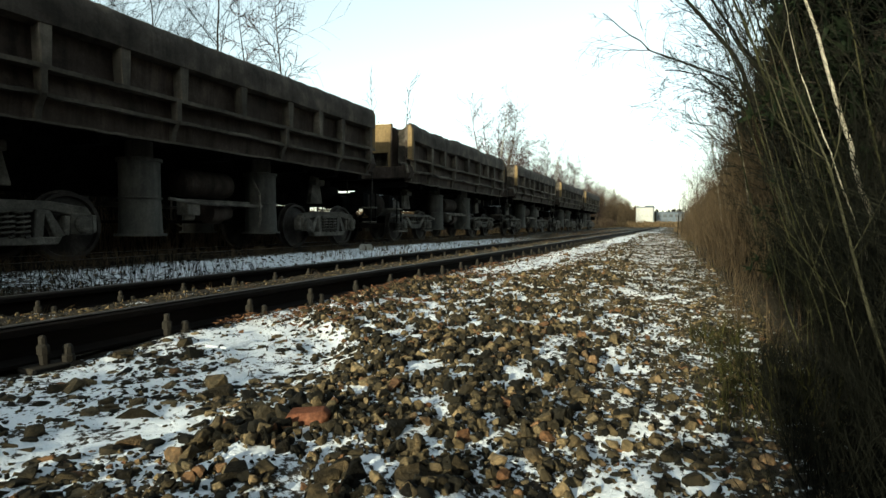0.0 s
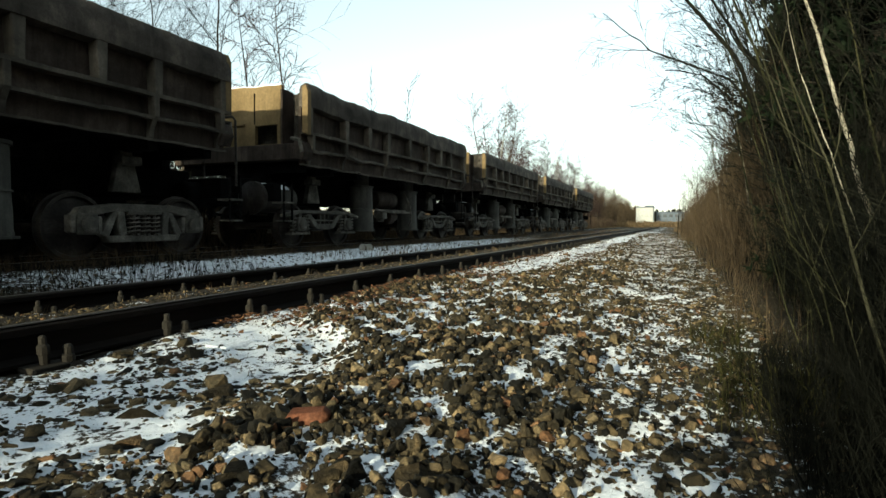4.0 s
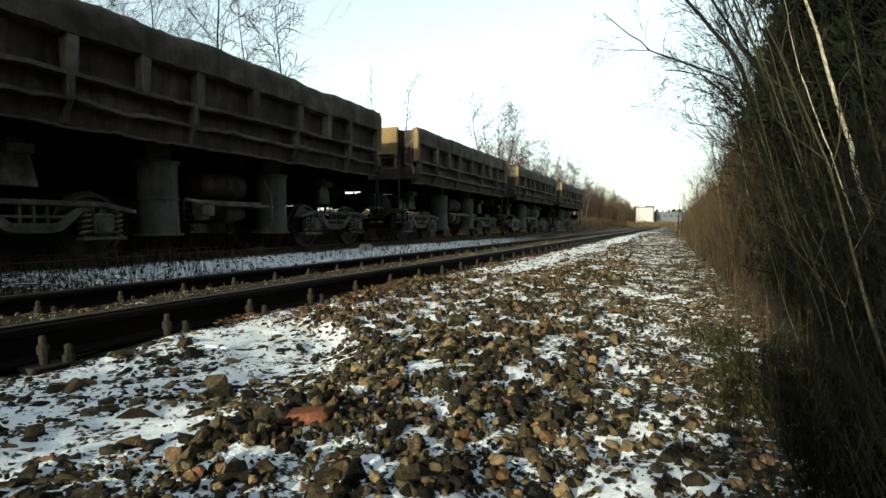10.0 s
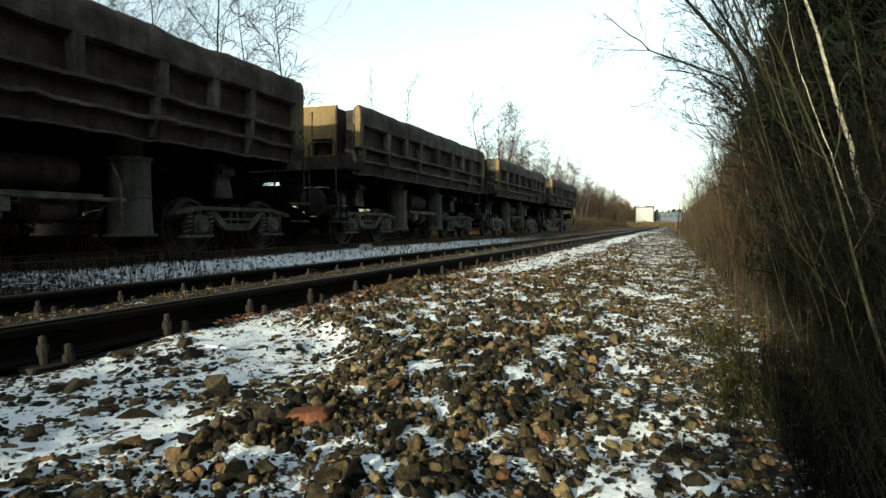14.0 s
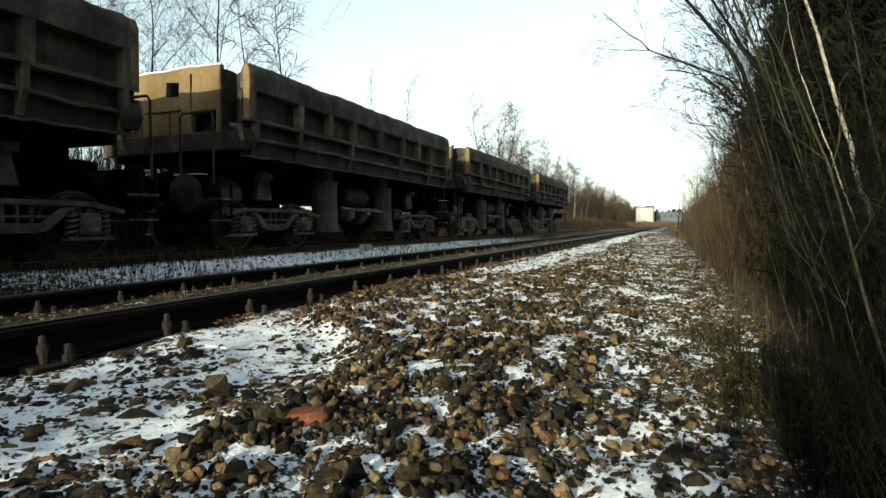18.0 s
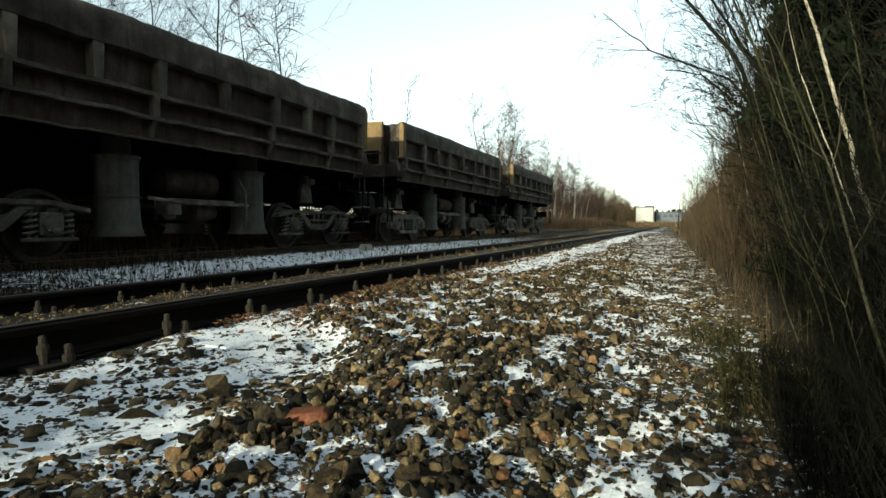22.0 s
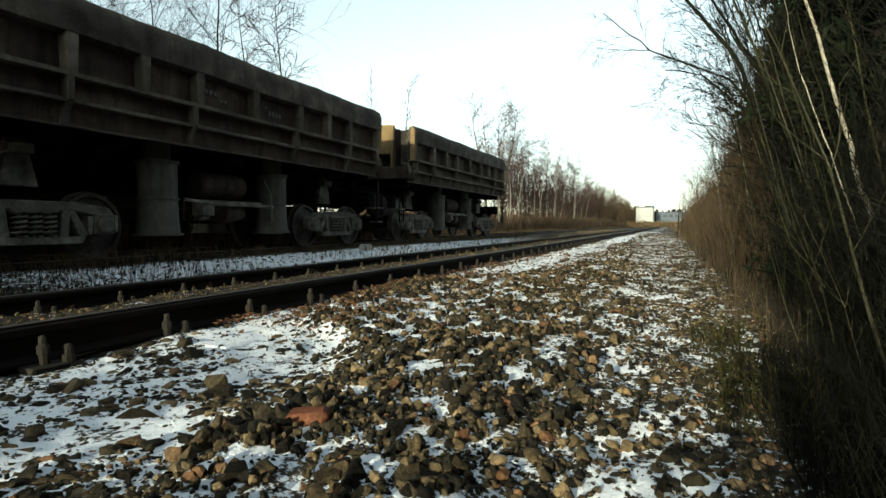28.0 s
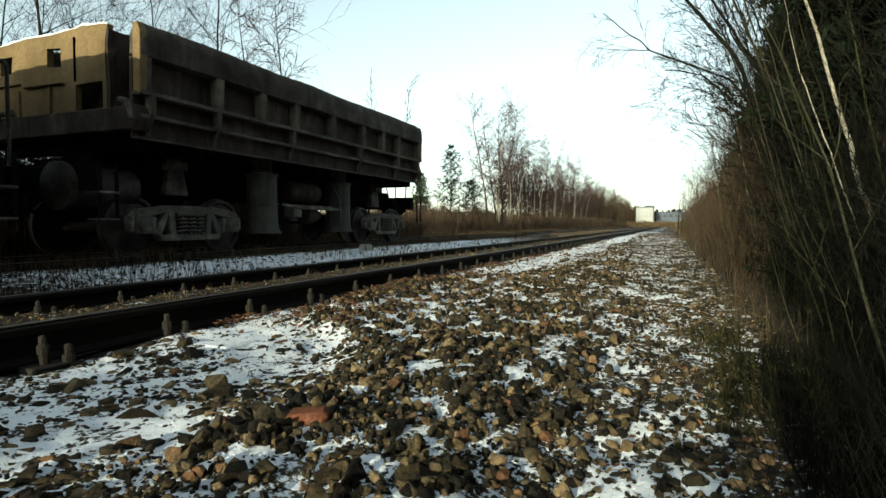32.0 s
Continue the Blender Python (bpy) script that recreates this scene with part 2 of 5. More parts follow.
class Shape:
    """Vertices and faces gathered into one mesh."""

    def __init__(self):
        self.v, self.f = [], []

    def add(self, verts, faces):
        k = len(self.v)
        self.v += [tuple(p) for p in verts]
        self.f += [tuple(i + k for i in q) for q in faces]
        return self

    def box(self, x0, x1, y0, y1, z0, z1):
        v = [(x, y, z) for z in (z0, z1) for y in (y0, y1) for x in (x0, x1)]
        return self.add(v, [(0, 2, 3, 1), (4, 5, 7, 6), (0, 1, 5, 4), (2, 6, 7, 3), (0, 4, 6, 2), (1, 3, 7, 5)])

    def tube(self, pts, radii, n=6, caps=True):
        pts = [Vector(p) for p in pts]
        rings, up = [], Vector((0.31, 0.17, 0.93))
        for i, p in enumerate(pts):
            d = (pts[min(i + 1, len(pts) - 1)] - pts[max(i - 1, 0)]).normalized()
            a = d.cross(up)
            if a.length < 0.15:
                a = d.cross(Vector((1, 0.1, 0)))
            a.normalize()
            b = d.cross(a)
            r = radii[i] if isinstance(radii, (list, tuple)) else radii
            rings.append([p + (a * math.cos(2 * math.pi * k / n) + b * math.sin(2 * math.pi * k / n)) * r for k in range(n)])
        v = [q for r in rings for q in r]
        f = [(i * n + k, i * n + (k + 1) % n, (i + 1) * n + (k + 1) % n, (i + 1) * n + k) for i in range(len(pts) - 1) for k in range(n)]
        if caps:
            f += [tuple(range(n))[::-1], tuple((len(pts) - 1) * n + k for k in range(n))]
        return self.add(v, f)

    def lathe(self, prof, axis="z", centre=(0, 0, 0), n=20):
        """prof: (radius, height) pairs, turned about an axis."""
        v = []
        for r, h in prof:
            for k in range(n):
                c, s = math.cos(2 * math.pi * k / n) * r, math.sin(2 * math.pi * k / n) * r
                q = (c, s, h) if axis == "z" else (h, c, s) if axis == "x" else (s, h, c)
                v.append((q[0] + centre[0], q[1] + centre[1], q[2] + centre[2]))
        f = [(i * n + k, i * n + (k + 1) % n, (i + 1) * n + (k + 1) % n, (i + 1) * n + k) for i in range(len(prof) - 1) for k in range(n)]
        f += [tuple(range(n))[::-1], tuple((len(prof) - 1) * n + k for k in range(n))]
        return self.add(v, f)

    def prism(self, outline, axis, a, b):
        """A closed outline of two-number points, drawn out from a to b along an axis."""
        put = {"x": lambda p, h: (h, p[0], p[1]), "y": lambda p, h: (p[0], h, p[1]), "z": lambda p, h: (p[0], p[1], h)}[axis]
        n = len(outline)
        v = [put(p, a) for p in outline] + [put(p, b) for p in outline]
        f = [tuple(range(n))[::-1], tuple(range(n, 2 * n))] + [(k, (k + 1) % n, n + (k + 1) % n, n + k) for k in range(n)]
        return self.add(v, f)

    def plate(self, cols, rows, y0, y1, skip, bow=lambda x, z: (0.0, 0.0)):
        """An upright plate across x and z with cells left open; bow(x, z) shifts it in y and z."""
        nc, nr = len(cols), len(rows)
        v = []
        for y in (y0, y1):
            for z in rows:
                for x in cols:
                    dy, dz = bow(x, z)
                    v.append((x, y + dy, z + dz))
        w = nc * nr
        full = {(i, k) for i in range(nc - 1) for k in range(nr - 1)} - set(skip)
        f = []
        for i, k in full:
            a, b2, c, d = k * nc + i, k * nc + i + 1, (k + 1) * nc + i + 1, (k + 1) * nc + i
            f += [(a, b2, c, d), (d + w, c + w, b2 + w, a + w)]
            for near, (p, q) in (((i, k - 1), (a, b2)), ((i + 1, k), (b2, c)), ((i, k + 1), (c, d)), ((i - 1, k), (d, a))):
                if near not in full:
                    f.append((q, p, p + w, q + w))
        return self.add(v, f)

    def sweep(self, outline, ys, wob):
        """An (x, z) outline along y, shifted at each y by wob(y) = (dx, dz)."""
        n = len(outline)
        v = []
        for y in ys:
            dx, dz = wob(y)
            v += [(x + dx, y, z + dz) for x, z in outline]
        f = [(i * n + k, i * n + (k + 1) % n, (i + 1) * n + (k + 1) % n, (i + 1) * n + k) for i in range(len(ys) - 1) for k in range(n)]
        f += [tuple(range(n))[::-1], tuple((len(ys) - 1) * n + k for k in range(n))]
        return self.add(v, f)

    def mesh(self, name, mat, bevel=0.0, smooth=False):
        me = bpy.data.meshes.new(name)
        me.from_pydata(self.v, [], self.f)
        bm = bmesh.new()
        bm.from_mesh(me)
        if len(self.f) < 3000:
            bmesh.ops.recalc_face_normals(bm, faces=bm.faces)
        if bevel:
            es = [e for e in bm.edges if len(e.link_faces) == 2 and e.calc_face_angle(0) > 0.6]
            bmesh.ops.bevel(bm, geom=es, offset=bevel, segments=1, affect="EDGES", profile=0.5, clamp_overlap=True)
        bm.to_mesh(me)
        bm.free()
        me.materials.append(mat)
        if smooth:
            me.shade_smooth()
            me.set_sharp_from_angle(angle=radians(38))
        return me


def part(name, shape, mat, parent=None, label="", bevel=0.0, smooth=False):
    ob = new(name, shape if isinstance(shape, bpy.types.Mesh) else shape.mesh(name, mat, bevel, smooth))
    if parent is not None:
        ob.parent = parent
    if label:
        ob["label"] = label
    return ob


# ---- the train's run ----
PITCH_LEN, TRAIN_X, RAIL_FAR = 11.83, -8.6, 0.33
RUN_T = [0, 3, 6, 9, 12, 14.5, 17, 19, 21, 23, 25.5, 28, 30, 32]
RUN_S = [-12.55, -8.75, -5.24, -2.05, 0.64, 2.62, 4.91, 7.28, 9.99, 13.10, 17.51, 22.40, 26.80, 31.52]


def curve_slopes():
    """Second derivatives of the natural cubic through the run's rows."""
    n = len(RUN_T)
    h = np.diff(RUN_T)
    a, b = np.eye(n), np.zeros(n)
    for i in range(1, n - 1):
        a[i, i - 1], a[i, i], a[i, i + 1] = h[i - 1], 2 * (h[i - 1] + h[i]), h[i]
        b[i] = 6 * ((RUN_S[i + 1] - RUN_S[i]) / h[i] - (RUN_S[i] - RUN_S[i - 1]) / h[i - 1])
    return np.linalg.solve(a, b)


BEND = curve_slopes()


def run(t):
    """Metres that the train has come towards the camera at t seconds."""
    k = int(np.clip(np.searchsorted(RUN_T, t) - 1, 0, len(RUN_T) - 2))
    h, d, e = RUN_T[k + 1] - RUN_T[k], t - RUN_T[k], RUN_T[k + 1] - t
    return float(BEND[k] * e ** 3 / 6 / h + BEND[k + 1] * d ** 3 / 6 / h + (RUN_S[k] / h - BEND[k] * h / 6) * e + (RUN_S[k + 1] / h - BEND[k + 1] * h / 6) * d)


# ---- ground ----
PROFILE = [(-400, 0.0), (-30, 0.1), (-3, 0.2), (-0.5, 0.25), (1.4, 0.25), (1.85, 0.268), (2.25, 0.27), (2.6, 0.235), (3.2, 0.265), (3.8, 0.275), (3.96, 0.2), (4.5, 0.15), (5.7, 0.13), (6.3, 0.19), (7.0, 0.225), (10.1, 0.225), (11, 0.1), (14, 0.0), (60, 0.0), (900, 0.0)]
PX, PZ = [p[0] for p in PROFILE], [p[1] for p in PROFILE]


def lumps(x, y, s, seed=0.0):
    return noise.noise(Vector((x * s + seed, y * s - seed, seed)))


HEAP_Y = [0.8, 1.0, 1.25, 1.47, 2.05, 2.45, 2.8, 5.0, 5.8, 7.0, 12, 40]
HEAP_LEFT = [0.95, 1.0, 1.08, 1.04, 1.22, 1.65, 2.1, 2.2, 1.8, 1.3, 1.2, 1.4]


def heap(x, y):
    """How thickly loose brown stone lies, 0 to 1."""
    if y > 60 or abs(x) > 4:
        return 0.0
    lat = -x
    left = np.interp(y, HEAP_Y, HEAP_LEFT)
    right = np.interp(y, [1.2, 2.0, 2.5, 2.85, 4, 7, 14, 40], [0.05, 0.2, 0.22, 0.05, 0.12, 0.35, 0.8, 0.9])
    e = 0.3 * lumps(x, y, 1.9, 5.0) + 0.12 * lumps(x, y, 6.0, 2.0)
    w = 0.12 + 0.03 * y
    return min(1.0, max(0.0, (lat - right + e) / 0.35)) * min(1.0, max(0.0, (left + 0.5 * e - lat) / w + 0.5))


def ground_z(x, y):
    z = float(np.interp(-x, PX, PZ))
    near = max(0.0, 1.0 - (abs(y) + abs(x)) / 60)
    z += near * (0.035 * lumps(x, y, 0.7) + 0.022 * lumps(x, y, 2.3, 3.1) + 0.012 * lumps(x, y, 7.0, 7.7))
    if -2.4 < x < 0.6 and 0 < y < 9:
        z += 0.045 * heap(x, y) * min(1.0, (9 - y) / 4)
        z += 0.009 * lumps(x, y, 15.0, 1.3)
    return z


def build_ground():
    xs = list(np.arange(-12, -2.6, 0.08)) + list(np.arange(-2.6, 0.6, 0.024)) + list(np.arange(0.6, 3.0, 0.06)) + list(3 * 1.35 ** np.arange(0, 21))
    xs = [-12 * 1.35 ** k for k in range(16, 0, -1)] + xs
    ys = [-900, -300, -120, -60, -30, -15, -6, -2, 0] + list(np.arange(0.5, 5, 0.026)) + list(np.arange(5, 8, 0.05)) + list(8 * 1.03 ** np.arange(0, 170))
    v, cover = [], []
    for y in ys:
        for x in xs:
            v.append((x, y, ground_z(x, y)))
            lat = -x
            h = heap(x, y)
            c = np.interp(lat, [-40, -2.5, -0.7, -0.38, 0.1, 1.4, 2.2, 2.5, 3.9, 4.3, 5.6, 6.0, 7.2, 7.6, 9.6, 10.5, 14], [-0.25, -0.25, -0.14, 0.19, 0.26, 0.36, 0.32, 0.0, 0.0, 0.0, 0.1, 0.36, 0.34, 0.02, 0.0, -0.05, -0.15])
            c -= 0.03 * h * (y < 2.7)
            if lat > 1.0:
                c += 0.02 * (1 - h) - 0.06 * (y < 2.0)
            # Shade on the strip between the tracks, put into the cover as less snow.
            if 5 < lat < 7.4:
                c -= 0.28 * min(1.0, max(0.0, (5.8 - y) / 2.5))
            # Thicket's shadow on the near corner, put into the cover as thinner snow.
            if y < 2.4 and lat < -0.02:
                c -= 0.09 * min(1.0, (-lat - 0.02) / 0.25)
            if lat < 0.9:
                c -= 0.03 * min(1.0, max(0.0, (y - 3) / 5))
            if y > 18 and lat > 5.8:
                c -= min(0.4, (y - 18) * 0.03)
            c -= min(0.25, max(0.0, y - 25) * 0.008)
            g = np.clip((-0.3 - lat) / 0.4, 0, 1) + np.clip((lat - 10) / 2, 0, 1) + np.clip((y - 30) / 40, 0, 1) * (1 if lat < 1 or lat > 6 else 0)
            cover.append((c, min(1.0, g), 0, 1))
    nx = len(xs)
    f = [(j * nx + i, j * nx + i + 1, (j + 1) * nx + i + 1, (j + 1) * nx + i) for j in range(len(ys) - 1) for i in range(nx - 1)]
    me = bpy.data.meshes.new("ground")
    me.from_pydata(v, [], f)
    col = me.attributes.new("cover", "FLOAT_COLOR", "POINT")
    col.data.foreach_set("color", np.array(cover, dtype=np.float32).ravel())
    me.materials.append(GROUND)
    me.shade_smooth()
    return tagged(new("ground", me), "patchy snow over dark gravelly soil beside the tracks", "ground", kind="structure")


ground = build_ground()

# ---- railway tracks ----
RAIL_PROFILE = [(-0.066, 0), (0.066, 0), (0.066, 0.012), (0.012, 0.03), (0.009, 0.105), (0.035, 0.118), (0.035, 0.145), (0.028, 0.152), (-0.028, 0.152), (-0.035, 0.145), (-0.035, 0.118), (-0.009, 0.105), (-0.012, 0.03), (-0.066, 0.012)]


def build_track(xa, za, xb, zb, y0, y1, first_a, first_b, step, label, near):
    """Two rails, given by their places and top heights, on sleepers."""
    t = tagged(new("railway_track"), label, "railway track", kind="structure")
    for xr, zr in ((xa, za), (xb, zb)):
        r = Shape().sweep([(x, z - 0.152) for x, z in RAIL_PROFILE], list(np.linspace(y0, y1, 140)), lambda y: (0.006 * lumps(y, xr, 0.3), 0.005 * lumps(xr, y, 0.25, 2)))
        rail = part("rail", r, RAILM, t)
        rail.location = (xr, 0, zr)
        part("running_surface", Shape().box(-0.02, 0.02, y0, y1, 0.006, 0.009), RAILTOP, rail, "worn bright rail head")
    mid, zm, cant = (xa + xb) / 2, (za + zb) / 2, math.atan2(za - zb, abs(xa - xb))
    slab = Shape().prism([(-1.34, -0.32), (1.34, -0.32), (1.34, -0.175), (0.55, -0.168), (-0.55, -0.168), (-1.34, -0.175)], "y", -0.125, 0.125).mesh("sleeper", CONCRETE, 0.015)
    snowy = [Shape().prism([(0.97, -0.17), (1.37, -0.176), (1.35, -0.155 + 0.01 * i), (1.2, -0.145), (0.99, -0.152)], "y", -0.11, 0.09 + 0.02 * i).mesh("snow_cap", SNOW, 0.008) for i in range(3)]
    y, k = first_a, 0
    while y < (42 if near else 34):
        sl = part("sleeper", slab, None, t)
        sl.location = (mid + 0.012 * math.sin(k * 2.1), y, zm - 0.018)
        sl.rotation_euler = (0, -cant, 0.02 * math.sin(k * 1.3))
        if near and k % 4 != 1:
            part("snow_cap", snowy[k % 3], None, sl, "thin crust of snow")
        y += step
        k += 1
    if near:
        plate = Shape().box(-0.175, 0.175, -0.07, 0.07, -0.18, -0.150).mesh("tie_plate", BOLTM, 0.004)
        bolt = Shape().lathe([(0.022, -0.15), (0.022, -0.11), (0.028, -0.108), (0.028, -0.076), (0.024, -0.072), (0.018, -0.068), (0.017, -0.04), (0.009, -0.032)], "z", (0, 0, 0), 8).mesh("bolt", BOLTM, 0, True)
        screw = Shape().lathe([(0.026, -0.152), (0.026, -0.125), (0.02, -0.12), (0.02, -0.09), (0.011, -0.08)], "z", (0, 0, 0), 8).mesh("screw", BOLTM, 0, True)
        for xr, zr, y in ((xa, za, first_a), (xb, zb, first_b)):
            while y < 20:
                fp = part("tie_plate", plate, None, t)
                fp.location = (xr, y, zr)
                for d in (-1, 1):
                    q = part("bolt", bolt, None, fp)
                    q.scale = (0.85, 0.85, 1.0)
                    q.location, q.rotation_euler = (d * 0.105, 0.0, 0), (0.05 * math.sin(y * 9), 0.06 * math.cos(y * 7), 0)
                    part("screw", screw, None, fp).location = (d * 0.135, 0.085, 0)
                y += step
    far = Shape()
    while y < 150:
        far.box(mid - 1.34, mid + 1.34, y - 0.125, y + 0.125, zm - 0.32, zm - 0.172)
        y += step
    tagged(part("far_sleeper", far, CONCRETE, t), kind="stuff")
    return t


build_track(-2.46, 0.415, -4.05, 0.352, -8, 150, 1.476 - 5 * 0.608, 2.456 - 6 * 0.608, 0.608, "empty railway track with rusty rails on concrete sleepers", True)
build_track(TRAIN_X + 0.795, RAIL_FAR, TRAIN_X - 0.795, RAIL_FAR, -25, 150, -24, -24, 0.6, "railway track under the dump wagons", False)

# ---- wagons ----
RIBS = [-4.68, -3.25, -2.18, -1.17, 0.14, 1.45, 2.48, 3.36, 4.66]
HINGES = [-4.6, -3.3, -1.3, 1.3, 3.3, 4.6]
HB = 4.79      # half the body's length
FAR_OUT = 0.5      # how much farther the body reaches out on its far side


def side_frame_cast():
    """Cast bogie side: a deep window frame with the spring nest in its middle."""
    s = Shape()
    # top bar, bottom bar, columns and horns
    s.prism([(-1.12, 0.60), (-1.02, 0.74), (-0.5, 0.81), (0.5, 0.81), (1.02, 0.74), (1.12, 0.60), (0.95, 0.60), (0.5, 0.69), (-0.5, 0.69), (-0.95, 0.60)], "x", -0.07, 0.07)
    s.prism([(-0.60, 0.24), (0.60, 0.24), (0.66, 0.34), (-0.66, 0.34)], "x", -0.09, 0.09)
    for d in (-1, 1):
        s.prism([(d * 0.30, 0.32), (d * 0.42, 0.32), (d * 0.46, 0.70), (d * 0.34, 0.70)], "x", -0.075, 0.075)
        s.prism([(d * 0.60, 0.30), (d * 0.72, 0.36), (d * 0.52, 0.70), (d * 0.42, 0.70)], "x", -0.06, 0.06)
        s.prism([(d * 0.70, 0.36), (d * 0.76, 0.36), (d * 0.78, 0.62), (d * 0.70, 0.62)], "x", -0.08, 0.08)
        s.prism([(d * 1.09, 0.38), (d * 1.15, 0.40), (d * 1.15, 0.64), (d * 1.08, 0.62)], "x", -0.08, 0.08)
    return s


def side_frame_arch():
    """Fabricated bogie side: a long top bar with a trussed belly between the axle boxes."""
    s = Shape()
    s.prism([(-1.45, 0.66), (-1.45, 0.72), (-0.95, 0.82), (0.95, 0.82), (1.45, 0.72), (1.45, 0.66), (0.9, 0.75), (-0.9, 0.75)], "x", -0.09, 0.09)
    s.prism([(-0.72, 0.74), (-0.55, 0.74), (-0.28, 0.52), (0.28, 0.52), (0.55, 0.74), (0.72, 0.74), (0.36, 0.42), (0.2, 0.385), (-0.2, 0.385), (-0.36, 0.42)], "x", -0.06, 0.06)
    s.prism([(-0.5, 0.62), (0.5, 0.62), (0.46, 0.58), (-0.46, 0.58)], "x", -0.05, 0.05)
    for y in (-0.17, 0.0, 0.17):
        s.box(-0.05, 0.05, y - 0.02, y + 0.02, 0.52, 0.75)
    for d in (-1, 1):
        s.box(-0.05, 0.05, d * 0.925 - 0.05, d * 0.925 + 0.05, 0.62, 0.78)
        s.prism([(d * 0.62, 0.28), (d * 1.28, 0.28), (d * 1.28, 0.33), (d * 0.62, 0.33)], "x", -0.09, 0.09)
    return s


def coil():
    s = Shape()
    n = 5
    pts = [(0.055 * math.cos(a), 0.075 * math.sin(a), 0.3 * a / (2 * math.pi * n)) for a in np.linspace(0, 2 * math.pi * n, n * 9)]
    s.tube(pts, 0.018, 5)
    s.lathe([(0.03, 0.0), (0.03, 0.3)], "z", (0, 0, 0), 8)
    return s


CAST, ARCH = side_frame_cast().mesh("side_frame", GEAR, 0.012), side_frame_arch().mesh("side_frame", GEAR, 0.01)
COIL = coil().mesh("spring", GEAR, 0, True)
AXLE_BOX = Shape().box(-0.13, 0.10, -0.15, 0.15, 0.36, 0.66).lathe([(0.125, 0.09), (0.12, 0.15), (0.07, 0.17), (0.02, 0.172)], "x", (0, 0, 0.5), 14).mesh("axle_box", GEAR, 0.02)
WHEEL = Shape().lathe([(0.09, -0.09), (0.12, -0.05), (0.40, -0.02), (0.425, -0.06), (0.505, -0.065), (0.51, -0.04), (0.485, -0.02), (0.475, 0.065), (0.425, 0.065), (0.405, 0.02), (0.2, 0.035), (0.13, 0.07), (0.09, 0.09)], "x", (0, 0, 0), 28).mesh("wheel", WHEELM, 0, True)
AXLE = Shape().lathe([(0.075, -1.0), (0.075, 1.0)], "x", (0, 0, 0), 12).mesh("axle", WHEELM, 0, True)
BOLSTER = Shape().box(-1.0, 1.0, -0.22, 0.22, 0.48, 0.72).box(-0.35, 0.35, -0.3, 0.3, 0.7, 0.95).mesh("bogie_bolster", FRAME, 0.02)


def tipping_cylinder(flare):
    r = 0.30
    return Shape().lathe([(r + flare, 0.36), (r + flare, 0.40), (r + flare * 0.55, 0.44), (r + 0.01, 0.62), (r, 0.90), (r, 1.48), (r + 0.03, 1.48), (r + 0.03, 1.53), (0.2, 1.55), (0.2, 1.85)], "z", (0, 0, 0), 24).mesh("tipping_cylinder", CYLM, 0, True)


RING = Shape().lathe([(0.29, 0.90), (0.325, 0.905), (0.325, 0.93), (0.29, 0.935)], "z", (0, 0, 0), 24).mesh("clamp_ring", CYLM, 0, True)
FLANGE = Shape().lathe([(0.2, 0.325), (0.375, 0.325), (0.375, 0.36), (0.2, 0.362)], "z", (0, 0, 0), 24).mesh("base_flange", CYLM, 0, True)
wheelsets = []


